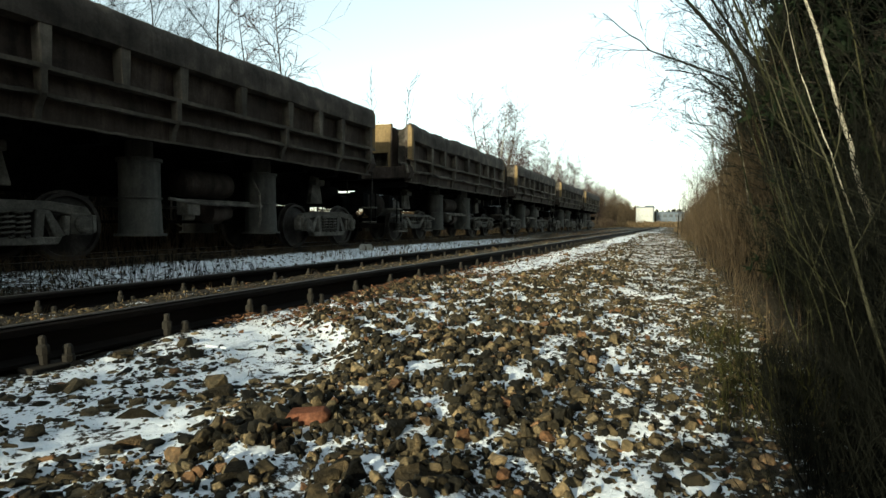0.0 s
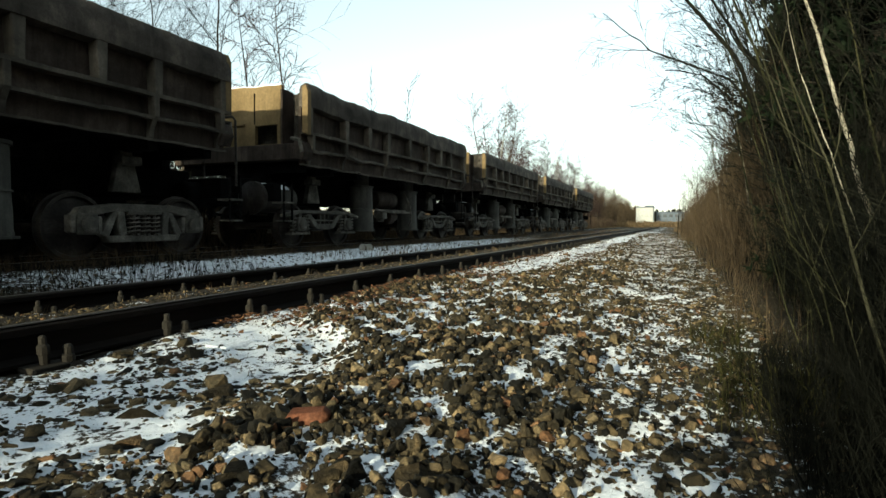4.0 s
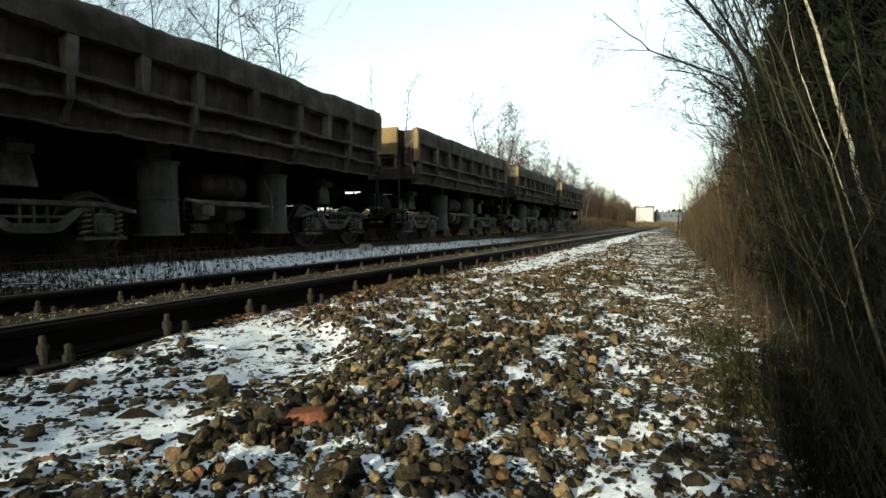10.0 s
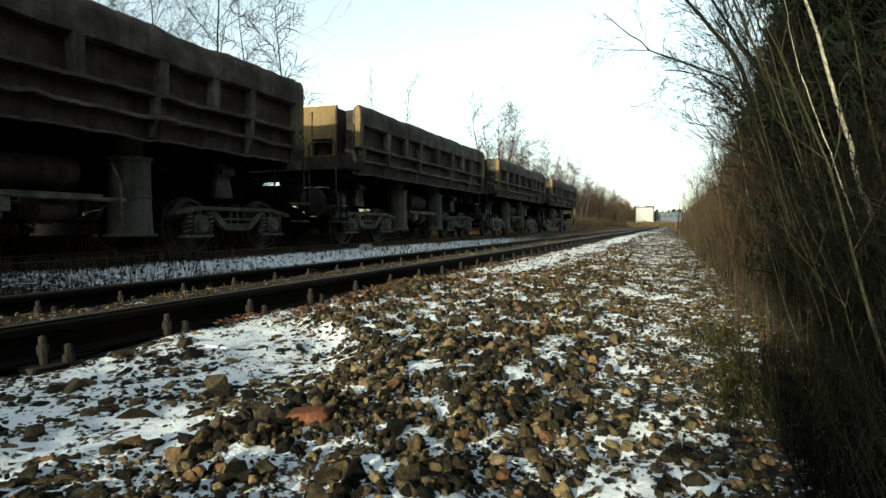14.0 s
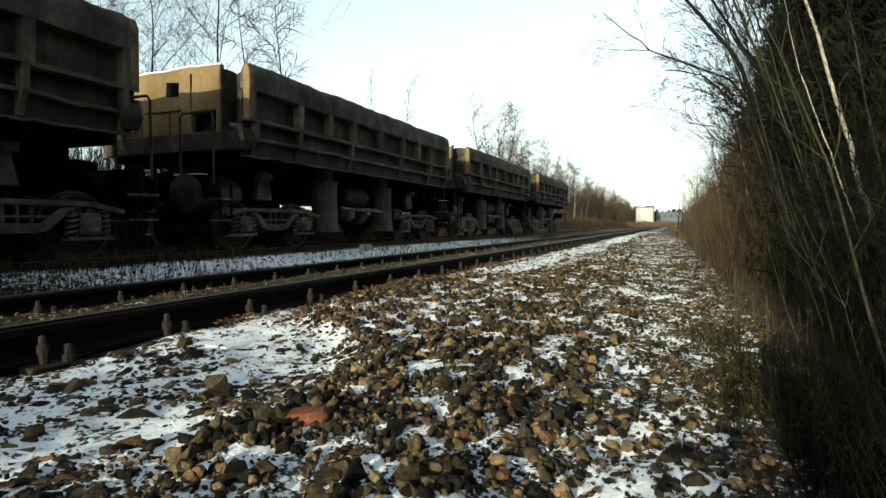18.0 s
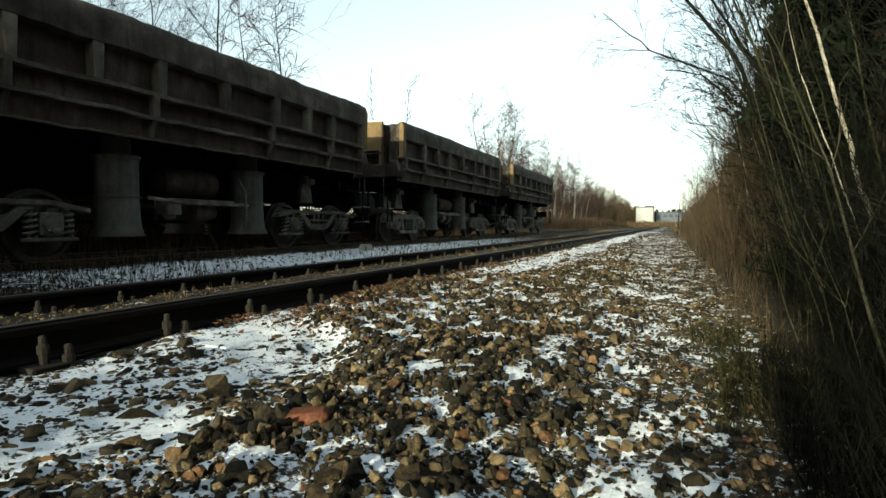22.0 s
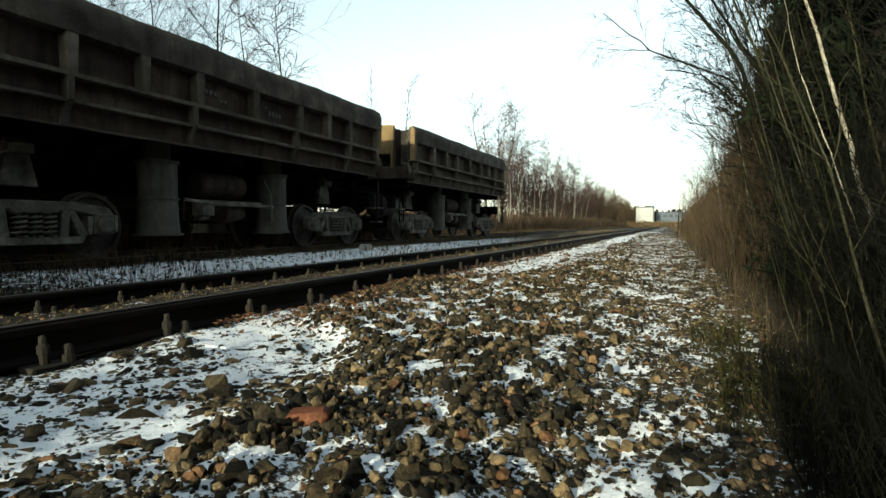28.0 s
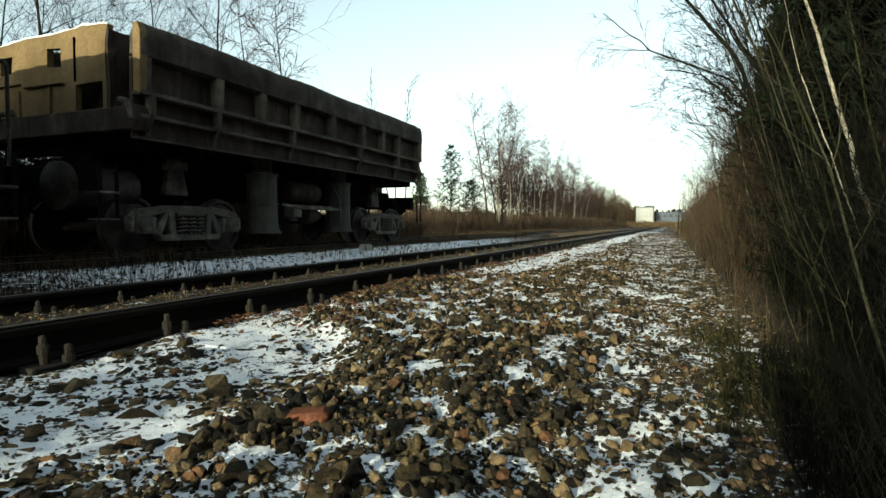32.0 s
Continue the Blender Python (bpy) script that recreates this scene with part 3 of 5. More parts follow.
def build_wagon(seed, cast, flare, holes, tank, bent, label, rails, marked):
    w = tagged(new("dump_wagon"), label, "dump wagon", "wagons of the train")

    def dent(a, s, off):
        return lambda y: (bent * a * 0.7 * lumps(y, seed, s, off), bent * a * (0.4 * lumps(y, seed + 9, s, off + 4) + 0.3 * lumps(y, seed + 2, 3.1 * s, off) + 0.22 * lumps(y, seed + 5, 9.0 * s, off)))

    ys = list(np.linspace(-HB, HB, 121))
    for sx in (1, -1):
        def X(o):
            return [(sx * x, z) for x, z in o]
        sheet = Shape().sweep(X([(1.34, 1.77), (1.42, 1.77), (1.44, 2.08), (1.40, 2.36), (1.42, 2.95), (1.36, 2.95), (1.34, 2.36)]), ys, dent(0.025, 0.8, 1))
        side = part("side_board", sheet, PANEL, w, "grimy recessed steel side, shade in its colour", 0, False)
        side.location.x = -FAR_OUT * (sx < 0)

        def top_wob(y):
            return (0.03 * lumps(y, seed, 0.9, 8), (0.02 + 0.04 * bent) * lumps(y, seed, 0.6, 5) + 0.035 * bent * lumps(y, seed, 2.6, 6) + 0.015 * lumps(y, seed, 8.0, 4))
        yt = sorted(ys + [-HB + 0.04, -HB + 0.1, HB - 0.04, HB - 0.1])
        lip = Shape()
        n = 7
        vs = []
        for y in yt:
            dx, dz = top_wob(y)
            e = max(0.0, abs(y) - (HB - 0.14))
            cut = 0.14 - math.sqrt(max(0.0, 0.14 ** 2 - e ** 2))
            for x, z in [(1.46, 2.88), (1.60, 2.92), (1.605, 3.2), (1.56, 3.36), (1.48, 3.42), (1.38, 3.38), (1.36, 2.92)]:
                vs.append((sx * (x + dx), y, z + dz * (1 if z > 3 else 0.6) - (cut if z > 3.1 else 0)))
        fs = [(i * n + k, i * n + (k + 1) % n, (i + 1) * n + (k + 1) % n, (i + 1) * n + k) for i in range(len(yt) - 1) for k in range(n)]
        fs += [tuple(range(n))[::-1], tuple((len(yt) - 1) * n + k for k in range(n))]
        part("top_rail", lip.add(vs, fs), TOPM, side, "dusty rounded top rail", 0, True)
        part("middle_rail", Shape().sweep(X([(1.38, 2.37), (1.60, 2.365), (1.605, 2.42), (1.38, 2.44)]), ys, dent(0.06, 1.3, 2)), STEEL, side)
        part("lower_rail", Shape().sweep(X([(1.40, 2.05), (1.575, 2.04), (1.58, 2.085), (1.40, 2.12)]), ys, dent(0.10, 1.4, 3)), STEEL, side)
        part("bottom_lip", Shape().sweep(X([(1.36, 1.752), (1.475, 1.745), (1.48, 1.772), (1.36, 1.79)]), ys, dent(0.07, 1.7, 6)), STEEL, side, "crumpled lower edge of the side")
        for y in RIBS:
            a, b = (0.085, 0.06)
            s = Shape()
            zt, zb = 2.95, 2.4
            v = []
            for z, hw in ((zb, b), (zt, a)):
                v += [(sx * 1.40, y - hw, z), (sx * 1.585, y - hw, z), (sx * 1.585, y + hw, z), (sx * 1.40, y + hw, z)]
            s.add(v, [(0, 3, 2, 1), (4, 5, 6, 7), (0, 1, 5, 4), (1, 2, 6, 5), (2, 3, 7, 6), (3, 0, 4, 7)])
            part("rib", s, STEEL, side, "", 0.012)
        for y in HINGES:
            s = Shape().prism([(sx * 1.45, 2.38), (sx * 1.61, 2.38), (sx * 1.60, 2.08), (sx * 1.50, 1.93), (sx * 1.47, 1.78), (sx * 1.36, 1.76), (sx * 1.38, 1.95), (sx * 1.47, 2.1)], "y", y - 0.045, y + 0.045)
            part("hinge_bracket", s, STEEL, side, "", 0.01)
    if marked:
        for y, z, n, dz in ((-0.95, 2.70, 3, 0.035), (-0.62, 2.60, 2, 0.03), (0.42, 2.72, 2, 0.03), (0.62, 2.62, 4, 0.045)):
            for i in range(n):
                part("faded_mark", Shape().box(1.428, 1.436, y + 0.1 * i, y + 0.1 * i + 0.06, z - dz, z + dz), CHALK, w, "smeared pale paint mark", 0.003)
    # end walls, with two small openings high up and a larger one low beside the side board
    for ey in (-1, 1):
        y0, y1 = sorted((ey * (HB - 0.10), ey * (HB + 0.0)))
        cols = [-1.83, -1.60, -1.28, -0.8, -0.41, -0.10, 0.2, 0.5, 0.8, 0.88]
        rows = [1.95, 2.22, 2.62, 2.70, 2.92, 3.20, 3.32, 3.42]
        gaps = [(6, 1), (7, 1)] + ([(1, 4), (4, 4)] if holes else [])

        def rim(x):
            return 0.04 * math.cos(1.2 * x) + 0.05 * lumps(x, seed, 1.3) + 0.025 * lumps(x, seed, 5.0)
        wall = part("end_wall", Shape().plate(cols, rows, y0, y1, gaps, lambda x, z: (-ey * 0.05 * max(0.0, z - 3.15) / 0.27 - ey * 0.03 * lumps(x, z + seed, 1.5) * (z > 2.3), rim(x) * (z > 3.3) + 0.03 * lumps(x * 3, z + seed, 2.0) * (2.5 < z < 3.3))), END, w, "sandy dust-caked end wall with small openings")
        part("snow_cap", Shape().plate(list(np.linspace(-1.75, 0.86, 27)), [3.422, 3.441], y0, y1, [], lambda x, z: (-ey * 0.05 - ey * 0.02 * lumps(x, seed, 7.0), rim(x) + (0.03 * lumps(x, seed, 4.0, 2) + 0.006) * (z > 3.43))), SNOW, wall, "crust of snow on the rim", 0.004)
        for sx, xf in ((1, 0.884), (-1, -1.834)):
            part("return_flange", Shape().plate([y - 0.5 for y in (0, 0.1, 0.22, 0.35, 0.495)], [2.2, 2.5, 2.85, 3.1, 3.36], 0, 0.05, [(0, 3)], lambda x, z: (0.03 * lumps(x, z + seed, 5.0), 0.04 * lumps(x, seed, 6.0) * (z > 3.3))), PANEL, wall, "grimy return plate of the end wall, shade in its colour", 0.004).matrix_basis = Matrix(((0, sx, 0, xf), (ey, 0, 0, ey * HB), (0, 0, 1, 0), (0, 0, 0, 1)))
        # Near-black backing sheet, added so the openings and slot read as shade.
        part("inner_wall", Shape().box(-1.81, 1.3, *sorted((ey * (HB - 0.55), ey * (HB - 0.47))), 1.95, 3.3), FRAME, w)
        for x in (-1.72, 0.205):
            part("seam", Shape().box(x - 0.005, x + 0.005, *sorted((ey * (HB + 0.016), ey * (HB - 0.02))), 2.66, 3.32), FRAME, wall, "open weld seam")
        for x0, x1, z in ((-0.95, -0.05, 2.66), (-1.6, -1.05, 2.72)):
            part("ledge", Shape().prism([(ey * (HB - 0.02), z - 0.02), (ey * (HB + 0.06), z - 0.012), (ey * (HB + 0.06), z + 0.012), (ey * (HB - 0.02), z + 0.02)], "x", x0, x1), END, wall, "", 0.005)
        for x in (-1.1, -0.36):
            part("stiffener", Shape().box(x - 0.03, x + 0.03, *sorted((ey * (HB + 0.035), ey * (HB - 0.03))), 2.21, 2.63), END, wall, "", 0.008)
        for sx in (-1, 1):
            c = Shape().prism([(sx * 1.45, 2.42), (sx * 1.59, 2.36), (sx * 1.605, 3.24), (sx * 1.55, 3.38), (sx * 1.46, 3.36)], "y", ey * (HB - 0.10), ey * (HB + 0.03))
            part("corner_plate", c, END, w, "sandy corner plate", 0.01).location.x = -FAR_OUT * (sx < 0)
            part("catch", Shape().tube([(sx * 1.2, ey * (HB + 0.05), 2.3), (sx * 1.45, ey * (HB + 0.12), 2.25), (sx * 1.5, ey * (HB + 0.1), 2.0)], 0.045, 6), GEAR, w)
        # Sill lies in shadow; PANEL's darker colour carries that shade.
        part("sill_beam", Shape().box(-1.9, 1.42, *sorted((ey * (HB - 0.35), ey * (HB + 0.08))), 1.86, 2.2), PANEL, w, "", 0.015)
        for sx in (-1, 1):
            part("corner_box", Shape().prism([(sx * 1.25, 1.86), (sx * 1.5, 1.84), (sx * 1.58, 2.02), (sx * 1.52, 2.2), (sx * 1.3, 2.28)], "y", ey * (HB - 0.2), ey * (HB + 0.1)), PANEL, w, "dented corner box", 0.02).location.x = -FAR_OUT * (sx < 0)
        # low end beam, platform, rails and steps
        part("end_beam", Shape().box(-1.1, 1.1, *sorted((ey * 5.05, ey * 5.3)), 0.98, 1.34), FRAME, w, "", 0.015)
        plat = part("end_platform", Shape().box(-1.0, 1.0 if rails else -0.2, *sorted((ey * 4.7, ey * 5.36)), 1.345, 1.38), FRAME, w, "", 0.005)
        if rails and ey < 0:
            part("snow_cap", Shape().box(0.3, 0.9, *sorted((ey * 5.1, ey * 5.32)), 1.384, 1.4), SNOW, plat, "thin snow", 0.008)
        for sx in (-1, 1):
            part("coupler_chain", Shape().tube([(sx * 0.5, ey * 5.3, 1.0), (sx * 0.55, ey * 5.42, 0.72), (sx * 0.4, ey * 5.5, 0.62), (sx * 0.3, ey * 5.6, 0.75)], 0.025, 6), FRAME, w)
            if sx > 0 and (rails or ey > 0):
                x = sx * 1.22
                part("handrail", Shape().tube([(x, ey * 5.3, 1.2), (x, ey * 5.3, 2.38), (x - sx * 0.06, ey * 5.3, 2.46), (x - sx * 0.7, ey * 5.3, 2.46), (x - sx * 0.76, ey * 5.3, 2.38), (x - sx * 0.76, ey * 5.3, 1.2)], 0.022, 6), WHEELM, w, "bent tube handrail", 0, True)
            st = part("step", Shape().box(*sorted((sx * 1.05, sx * 1.38)), *sorted((ey * 5.0, ey * 5.3)), 0.93, 0.965), GEAR, w, "hanging steel step", 0.006)
            part("lower_step", Shape().box(*sorted((sx * 1.1, sx * 1.36)), *sorted((ey * 5.0, ey * 5.3)), 0.56, 0.59), GEAR, st, "", 0.006)
            for yy in (5.02, 5.28):
                part("step_hanger", Shape().box(*sorted((sx * 1.32, sx * 1.35)), ey * yy - 0.02, ey * yy + 0.02, 0.55, 1.35), FRAME, st)
        cp = Shape().box(-0.12, 0.12, *sorted((ey * 5.25, ey * 5.62)), 0.97, 1.17).prism([(-0.2, ey * 5.6), (0.2, ey * 5.6), (0.22, ey * 5.75), (0.08, ey * 5.80), (0.04, ey * 5.93), (-0.12, ey * 5.95), (-0.22, ey * 5.8)], "z", 0.87, 1.25)
        part("coupler", cp, FRAME, w, "cast automatic coupler", 0.015)
        part("brake_hose", Shape().tube([(0.35, ey * 5.3, 1.0), (0.38, ey * 5.5, 0.82), (0.3, ey * 5.72, 0.66), (0.12, ey * 5.9, 0.72)], 0.03, 7), FRAME, w, "", 0, True)
        prof = [(0.2, 4.25 * ey), (0.3, 4.28 * ey), (0.3, 5.3 * ey), (0.345, 5.31 * ey), (0.345, 5.4 * ey), (0.26, 5.42 * ey), (0.15, 5.47 * ey)]
        small = [(0.2, 4.7 * ey), (0.225, 4.73 * ey), (0.225, 5.4 * ey), (0.25, 5.41 * ey), (0.25, 5.47 * ey), (0.2, 5.49 * ey)]
        dg = part("draft_gear_housing", Shape().lathe(prof if ey < 0 else small, "y", (0.62 if ey < 0 else 0.5, 0, 1.05), 24), WHEELM if ey < 0 else FRAME, w, "round housing beside the coupler", 0, True)
        if tank and ey < 0:
            part("snow_cap", Shape().lathe([(0.15, 4.4 * ey), (0.26, 4.44 * ey), (0.265, 4.8 * ey), (0.255, 5.2 * ey), (0.15, 5.26 * ey)], "y", (0.62, 0, 1.112), 20), SNOW, dg, "snow on the housing", 0, True)
    # Floor, sills and bearers: FRAME's near-black stands in for shade beneath.
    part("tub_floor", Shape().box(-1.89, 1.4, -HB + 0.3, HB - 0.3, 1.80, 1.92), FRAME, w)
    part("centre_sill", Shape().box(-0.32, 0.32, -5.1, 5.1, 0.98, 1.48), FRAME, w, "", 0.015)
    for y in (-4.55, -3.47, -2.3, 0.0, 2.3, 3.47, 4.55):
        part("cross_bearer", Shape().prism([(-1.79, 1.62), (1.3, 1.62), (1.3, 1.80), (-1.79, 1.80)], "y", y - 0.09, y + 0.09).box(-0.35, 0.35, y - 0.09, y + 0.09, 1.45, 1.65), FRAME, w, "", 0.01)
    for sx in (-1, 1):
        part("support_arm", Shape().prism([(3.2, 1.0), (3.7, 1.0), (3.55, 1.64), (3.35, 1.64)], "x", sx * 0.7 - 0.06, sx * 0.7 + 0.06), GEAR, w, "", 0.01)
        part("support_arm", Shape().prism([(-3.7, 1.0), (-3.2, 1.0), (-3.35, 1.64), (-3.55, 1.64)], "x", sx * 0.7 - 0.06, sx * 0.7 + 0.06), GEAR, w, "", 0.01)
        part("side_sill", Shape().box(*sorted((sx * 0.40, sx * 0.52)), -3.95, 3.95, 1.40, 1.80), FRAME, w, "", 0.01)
        part("side_bearer_pad", Shape().box(sx * 0.75 - 0.12, sx * 0.75 + 0.12, -3.65, -3.3, 1.42, 1.56), GEAR, w, "", 0.02)
        part("side_bearer_pad", Shape().box(sx * 0.75 - 0.12, sx * 0.75 + 0.12, 3.3, 3.65, 1.42, 1.56), GEAR, w, "", 0.02)
        for y in (-1.4, 1.4):
            c = part("tipping_cylinder", CYL[flare], None, w, "grey tipping cylinder")
            c.location = (sx * 0.84, y, 0)
            part("clamp_ring", RING, None, c)
            part("base_flange", FLANGE, None, c)
        part("brake_pipe", Shape().tube([(sx * 1.12, -1.1, 0.92), (sx * 1.12, -0.4, 0.86), (sx * 1.12, 1.1, 0.86)], 0.03, 6).box(sx * 1.1 - 0.02, sx * 1.1 + 0.02, -0.75, 0.75, 0.84, 0.93), GEAR, w)
        part("drain_pipe", Shape().tube([(sx * 0.95, 1.02, 1.4), (sx * 1.15, 1.0, 1.1), (sx * 1.17, 1.0, 0.62), (sx * 1.05, 1.1, 0.48), (sx * 0.95, 1.2, 0.46)], 0.022, 6), GEAR, w, "", 0, True)
    part("air_reservoir", Shape().lathe([(0.1, -0.62), (0.22, -0.56), (0.24, -0.48), (0.24, 0.48), (0.22, 0.56), (0.1, 0.62)], "y", (0.72, 0, 1.22), 18), PANEL, w, "dusty round air tank", 0, True)
    part("brake_cylinder", Shape().lathe([(0.08, -0.3), (0.2, -0.26), (0.21, 0.0), (0.16, 0.1), (0.12, 0.28)], "y", (0.85, 0.2, 0.72), 16), PANEL, w, "", 0, True)
    part("valve_box", Shape().box(0.85, 1.12, -0.72, -0.45, 0.66, 0.92).lathe([(0.07, 0.58), (0.1, 0.6), (0.1, 0.68)], "z", (0.98, -0.58, 0), 10), GEAR, w, "", 0.015)
    part("brake_rod", Shape().tube([(0.55, -2.4, 0.55), (0.55, 2.4, 0.55)], 0.025, 6).tube([(-0.55, -2.4, 0.55), (-0.55, 2.4, 0.55)], 0.025, 6), FRAME, w)
    # running gear
    for by in (-3.47, 3.47):
        part("bogie_bolster", BOLSTER, None, w).location = (0, by, 0)
        for sx in (-1, 1):
            sf = part("side_frame", CAST if cast else ARCH, None, w)
            sf.location = (sx * 1.03, by, 0)
            for d in (-1, 1):
                ab = part("axle_box", AXLE_BOX, None, sf)
                ab.location, ab.rotation_euler = (0, d * 0.925, 0), (0, 0, 0 if sx > 0 else math.pi)
                if not cast:
                    for e in (-1, 1):
                        sp = part("spring", COIL, None, sf)
                        sp.location = (0.01 * sx, d * 0.925 + e * 0.235, 0.33)
                        sp.scale = (1.25, 1.0, 1.25)
            if cast:
                for e in (-0.18, 0.0, 0.18):
                    sp = part("spring", COIL, None, sf)
                    sp.location, sp.scale = (sx * 0.035, e, 0.345), (1.3, 1.15, 1.05)
                part("friction_wedge", Shape().box(-0.09, 0.09, -0.3, 0.3, 0.655, 0.71), GEAR, sf, "", 0.01)
            part("brake_shoe", Shape().prism([(-0.36, 0.3), (-0.3, 0.3), (-0.26, 0.72), (-0.32, 0.74)], "x", -0.34, -0.2) if sx > 0 else Shape().prism([(-0.36, 0.3), (-0.3, 0.3), (-0.26, 0.72), (-0.32, 0.74)], "x", 0.2, 0.34), FRAME, sf)
        for d in (-1, 1):
            ws = part("wheelset", AXLE, None, w)
            ws.location = (0, by + d * 0.925, 0.475)
            for sx in (-1, 1):
                wh = part("wheel", WHEEL, None, ws)
                wh.location, wh.rotation_euler = (sx * 0.79, 0, 0), (0, 0, 0 if sx > 0 else math.pi)
            wheelsets.append((ws, by + d * 0.925))
    return w


def build_load(seed, rough):
    s = Shape()
    nx, ny = 21, 130
    v = []
    for j in range(ny):
        for i in range(nx):
            x, y = -1.85 + 3.21 * i / (nx - 1), -4.42 + 8.84 * j / (ny - 1)
            e = min(1.0, (1.605 - abs(x + 0.245)) / 0.25, (4.42 - abs(y)) / 0.3)
            z = 3.34 + 0.1 * lumps(x, y + seed * 13, 0.5) + 0.09 * lumps(x, y + seed * 7, 1.6, 2) + 0.05 * lumps(x, y, 4.5, seed) + 0.08 * e - 0.05 * (1 - e) + rough * (0.09 * max(0.0, lumps(x, y + seed * 5, 1.1, 4)) + 0.07 * lumps(x, y, 6.0, seed + 3))
            v.append((x, y, z))
    top = nx * ny
    v += [(x, y, 2.0) for x, y in ((-1.79, -4.4), (1.3, -4.4), (1.3, 4.4), (-1.79, 4.4))]
    f = [(j * nx + i, j * nx + i + 1, (j + 1) * nx + i + 1, (j + 1) * nx + i) for j in range(ny - 1) for i in range(nx - 1)]
    f += [tuple(range(nx - 1, -1, -1)) + (top, top + 1), tuple((ny - 1) * nx + i for i in range(nx)) + (top + 2, top + 3)]
    f += [tuple(j * nx for j in range(ny)) + (top + 3, top), tuple(j * nx + nx - 1 for j in range(ny - 1, -1, -1)) + (top + 1, top + 2), (top, top + 3, top + 2, top + 1)]
    return tagged(new("spoil_load", s.add(v, f).mesh("spoil_load", SPOIL)), "heaped grey-brown earth filling a dump wagon", "load", "loads of the wagons")


CYL = {f: tipping_cylinder(f) for f in (0.02, 0.035, 0.05)}
TRAIN = []
for k, (cast, flare, holes, tank, bent, label) in enumerate([
        (True, 0.02, True, False, 0.6, "dusty grey-brown steel dump wagon with dented side boards"),
        (False, 0.02, True, False, 0.6, "dusty grey-brown steel dump wagon with dented side boards"),
        (True, 0.02, False, False, 0.5, "loaded dusty grey-brown dump wagon on cast bogies"),
        (False, 0.02, False, True, 1.15, "loaded dump wagon with bent side rails and trussed bogies"),
        (False, 0.05, True, False, 0.7, "loaded dump wagon with a handrail and trussed bogies"),
        (True, 0.035, True, False, 0.35, "loaded dump wagon with sandy end walls on cast bogies"),
        (True, 0.035, True, False, 0.3, "last dump wagon of the train, with sandy end walls")]):
    TRAIN.append((build_wagon(k + 3, cast, flare, holes, tank, bent, label, k in (4, 5), k == 5), build_load(k + 3, (0.4, 0.4, 0.5, 1.7, 1.2, 0.6, 0.4)[k]), PITCH_LEN * (k - 2) - (4.8, 4.8, 4.74, 4.78, 4.75, 4.95, 5.15)[k]))


def motions():
    rows = [0.5 * i for i in range(65)]
    for w, load, off in TRAIN:
        for ob in (w, load):
            walk(ob, [(t, pose(TRAIN_X, off - run(t), RAIL_FAR)) for t in rows])
    fine = [0.25 * i for i in range(129)]
    for ws, y in wheelsets:
        walk(ws, [(t, pose(0, y, 0.475, math.degrees((run(t) - run(0)) / 0.475), 0, 0)) for t in fine])

# ---- plants ----


def limb(s, rng, p, d, length, r, depth, cfg, twigs):
    """A tapered, bending limb that forks; the finest go into another mesh."""
    n = max(3, int(length / cfg["seg"]))
    pts, rad = [Vector(p)], [r]
    d = Vector(d).normalized()
    for i in range(n):
        d = (d + Vector((rng.gauss(0, 1), rng.gauss(0, 1), rng.gauss(0, 1))) * cfg["wander"] + Vector((0, 0, cfg["rise"][min(depth, len(cfg["rise"]) - 1)]))).normalized()
        pts.append(pts[-1] + d * (length / n))
        rad.append(max(r * (1 - (i + 1) / n * 0.88), 0.45 * cfg["thin"]))
    tgt = s if depth < cfg["stems"] else twigs
    tgt.tube([tuple(q) for q in pts], rad, 6 if depth == 0 else 4 if depth == 1 else 3, False)
    if depth >= cfg["depth"]:
        return
    count = cfg["kids"][depth]
    for c in range(count):
        u = cfg["from"][depth] + (1 - cfg["from"][depth]) * (c + rng.random()) / count
        i = min(n - 1, int(u * n))
        q = pts[i].lerp(pts[i + 1], u * n - i)
        a = rng.random() * 2 * math.pi
        dd = (pts[i + 1] - pts[i]).normalized()
        side = dd.cross(Vector((math.cos(a), math.sin(a), 0.3))).normalized()
        open_a = cfg["angle"][depth] * (0.7 + 0.6 * rng.random())
        nd = dd * math.cos(open_a) + side * math.sin(open_a)
        ln = length * cfg["ratio"][depth] * (0.55 + 0.6 * rng.random()) * (1.15 - 0.7 * u if depth == 0 else 1)
        limb(s, rng, q, nd, ln, max(cfg["thin"], rad[i] * cfg["shrink"]), depth + 1, cfg, twigs)


BIRCH_CFG = dict(seg=0.8, wander=0.05, rise=[0.02, 0.05, -0.14, -0.3], depth=3, stems=1, kids=[26, 8, 5], **{"from": [0.26, 0.2, 0.15]}, angle=[1.1, 0.75, 0.7], ratio=[0.33, 0.5, 0.55], shrink=0.42, thin=0.011)
SLIM_CFG = dict(seg=0.7, wander=0.05, rise=[0.03, 0.08, 0.03], depth=2, stems=1, kids=[20, 5], **{"from": [0.3, 0.2]}, angle=[0.55, 0.5], ratio=[0.2, 0.5], shrink=0.45, thin=0.005)
GROVE_CFG = dict(SLIM_CFG, kids=[30, 9], rise=[0.03, 0.03, -0.14], angle=[0.9, 0.8], ratio=[0.25, 0.55], thin=0.012, **{"from": [0.22, 0.15]})
SHRUB_CFG = dict(seg=0.5, wander=0.07, rise=[0.015, 0.03, 0.02], depth=2, stems=1, kids=[12, 7], **{"from": [0.18, 0.2]}, angle=[0.5, 0.55], ratio=[0.38, 0.5], shrink=0.45, thin=0.0022)
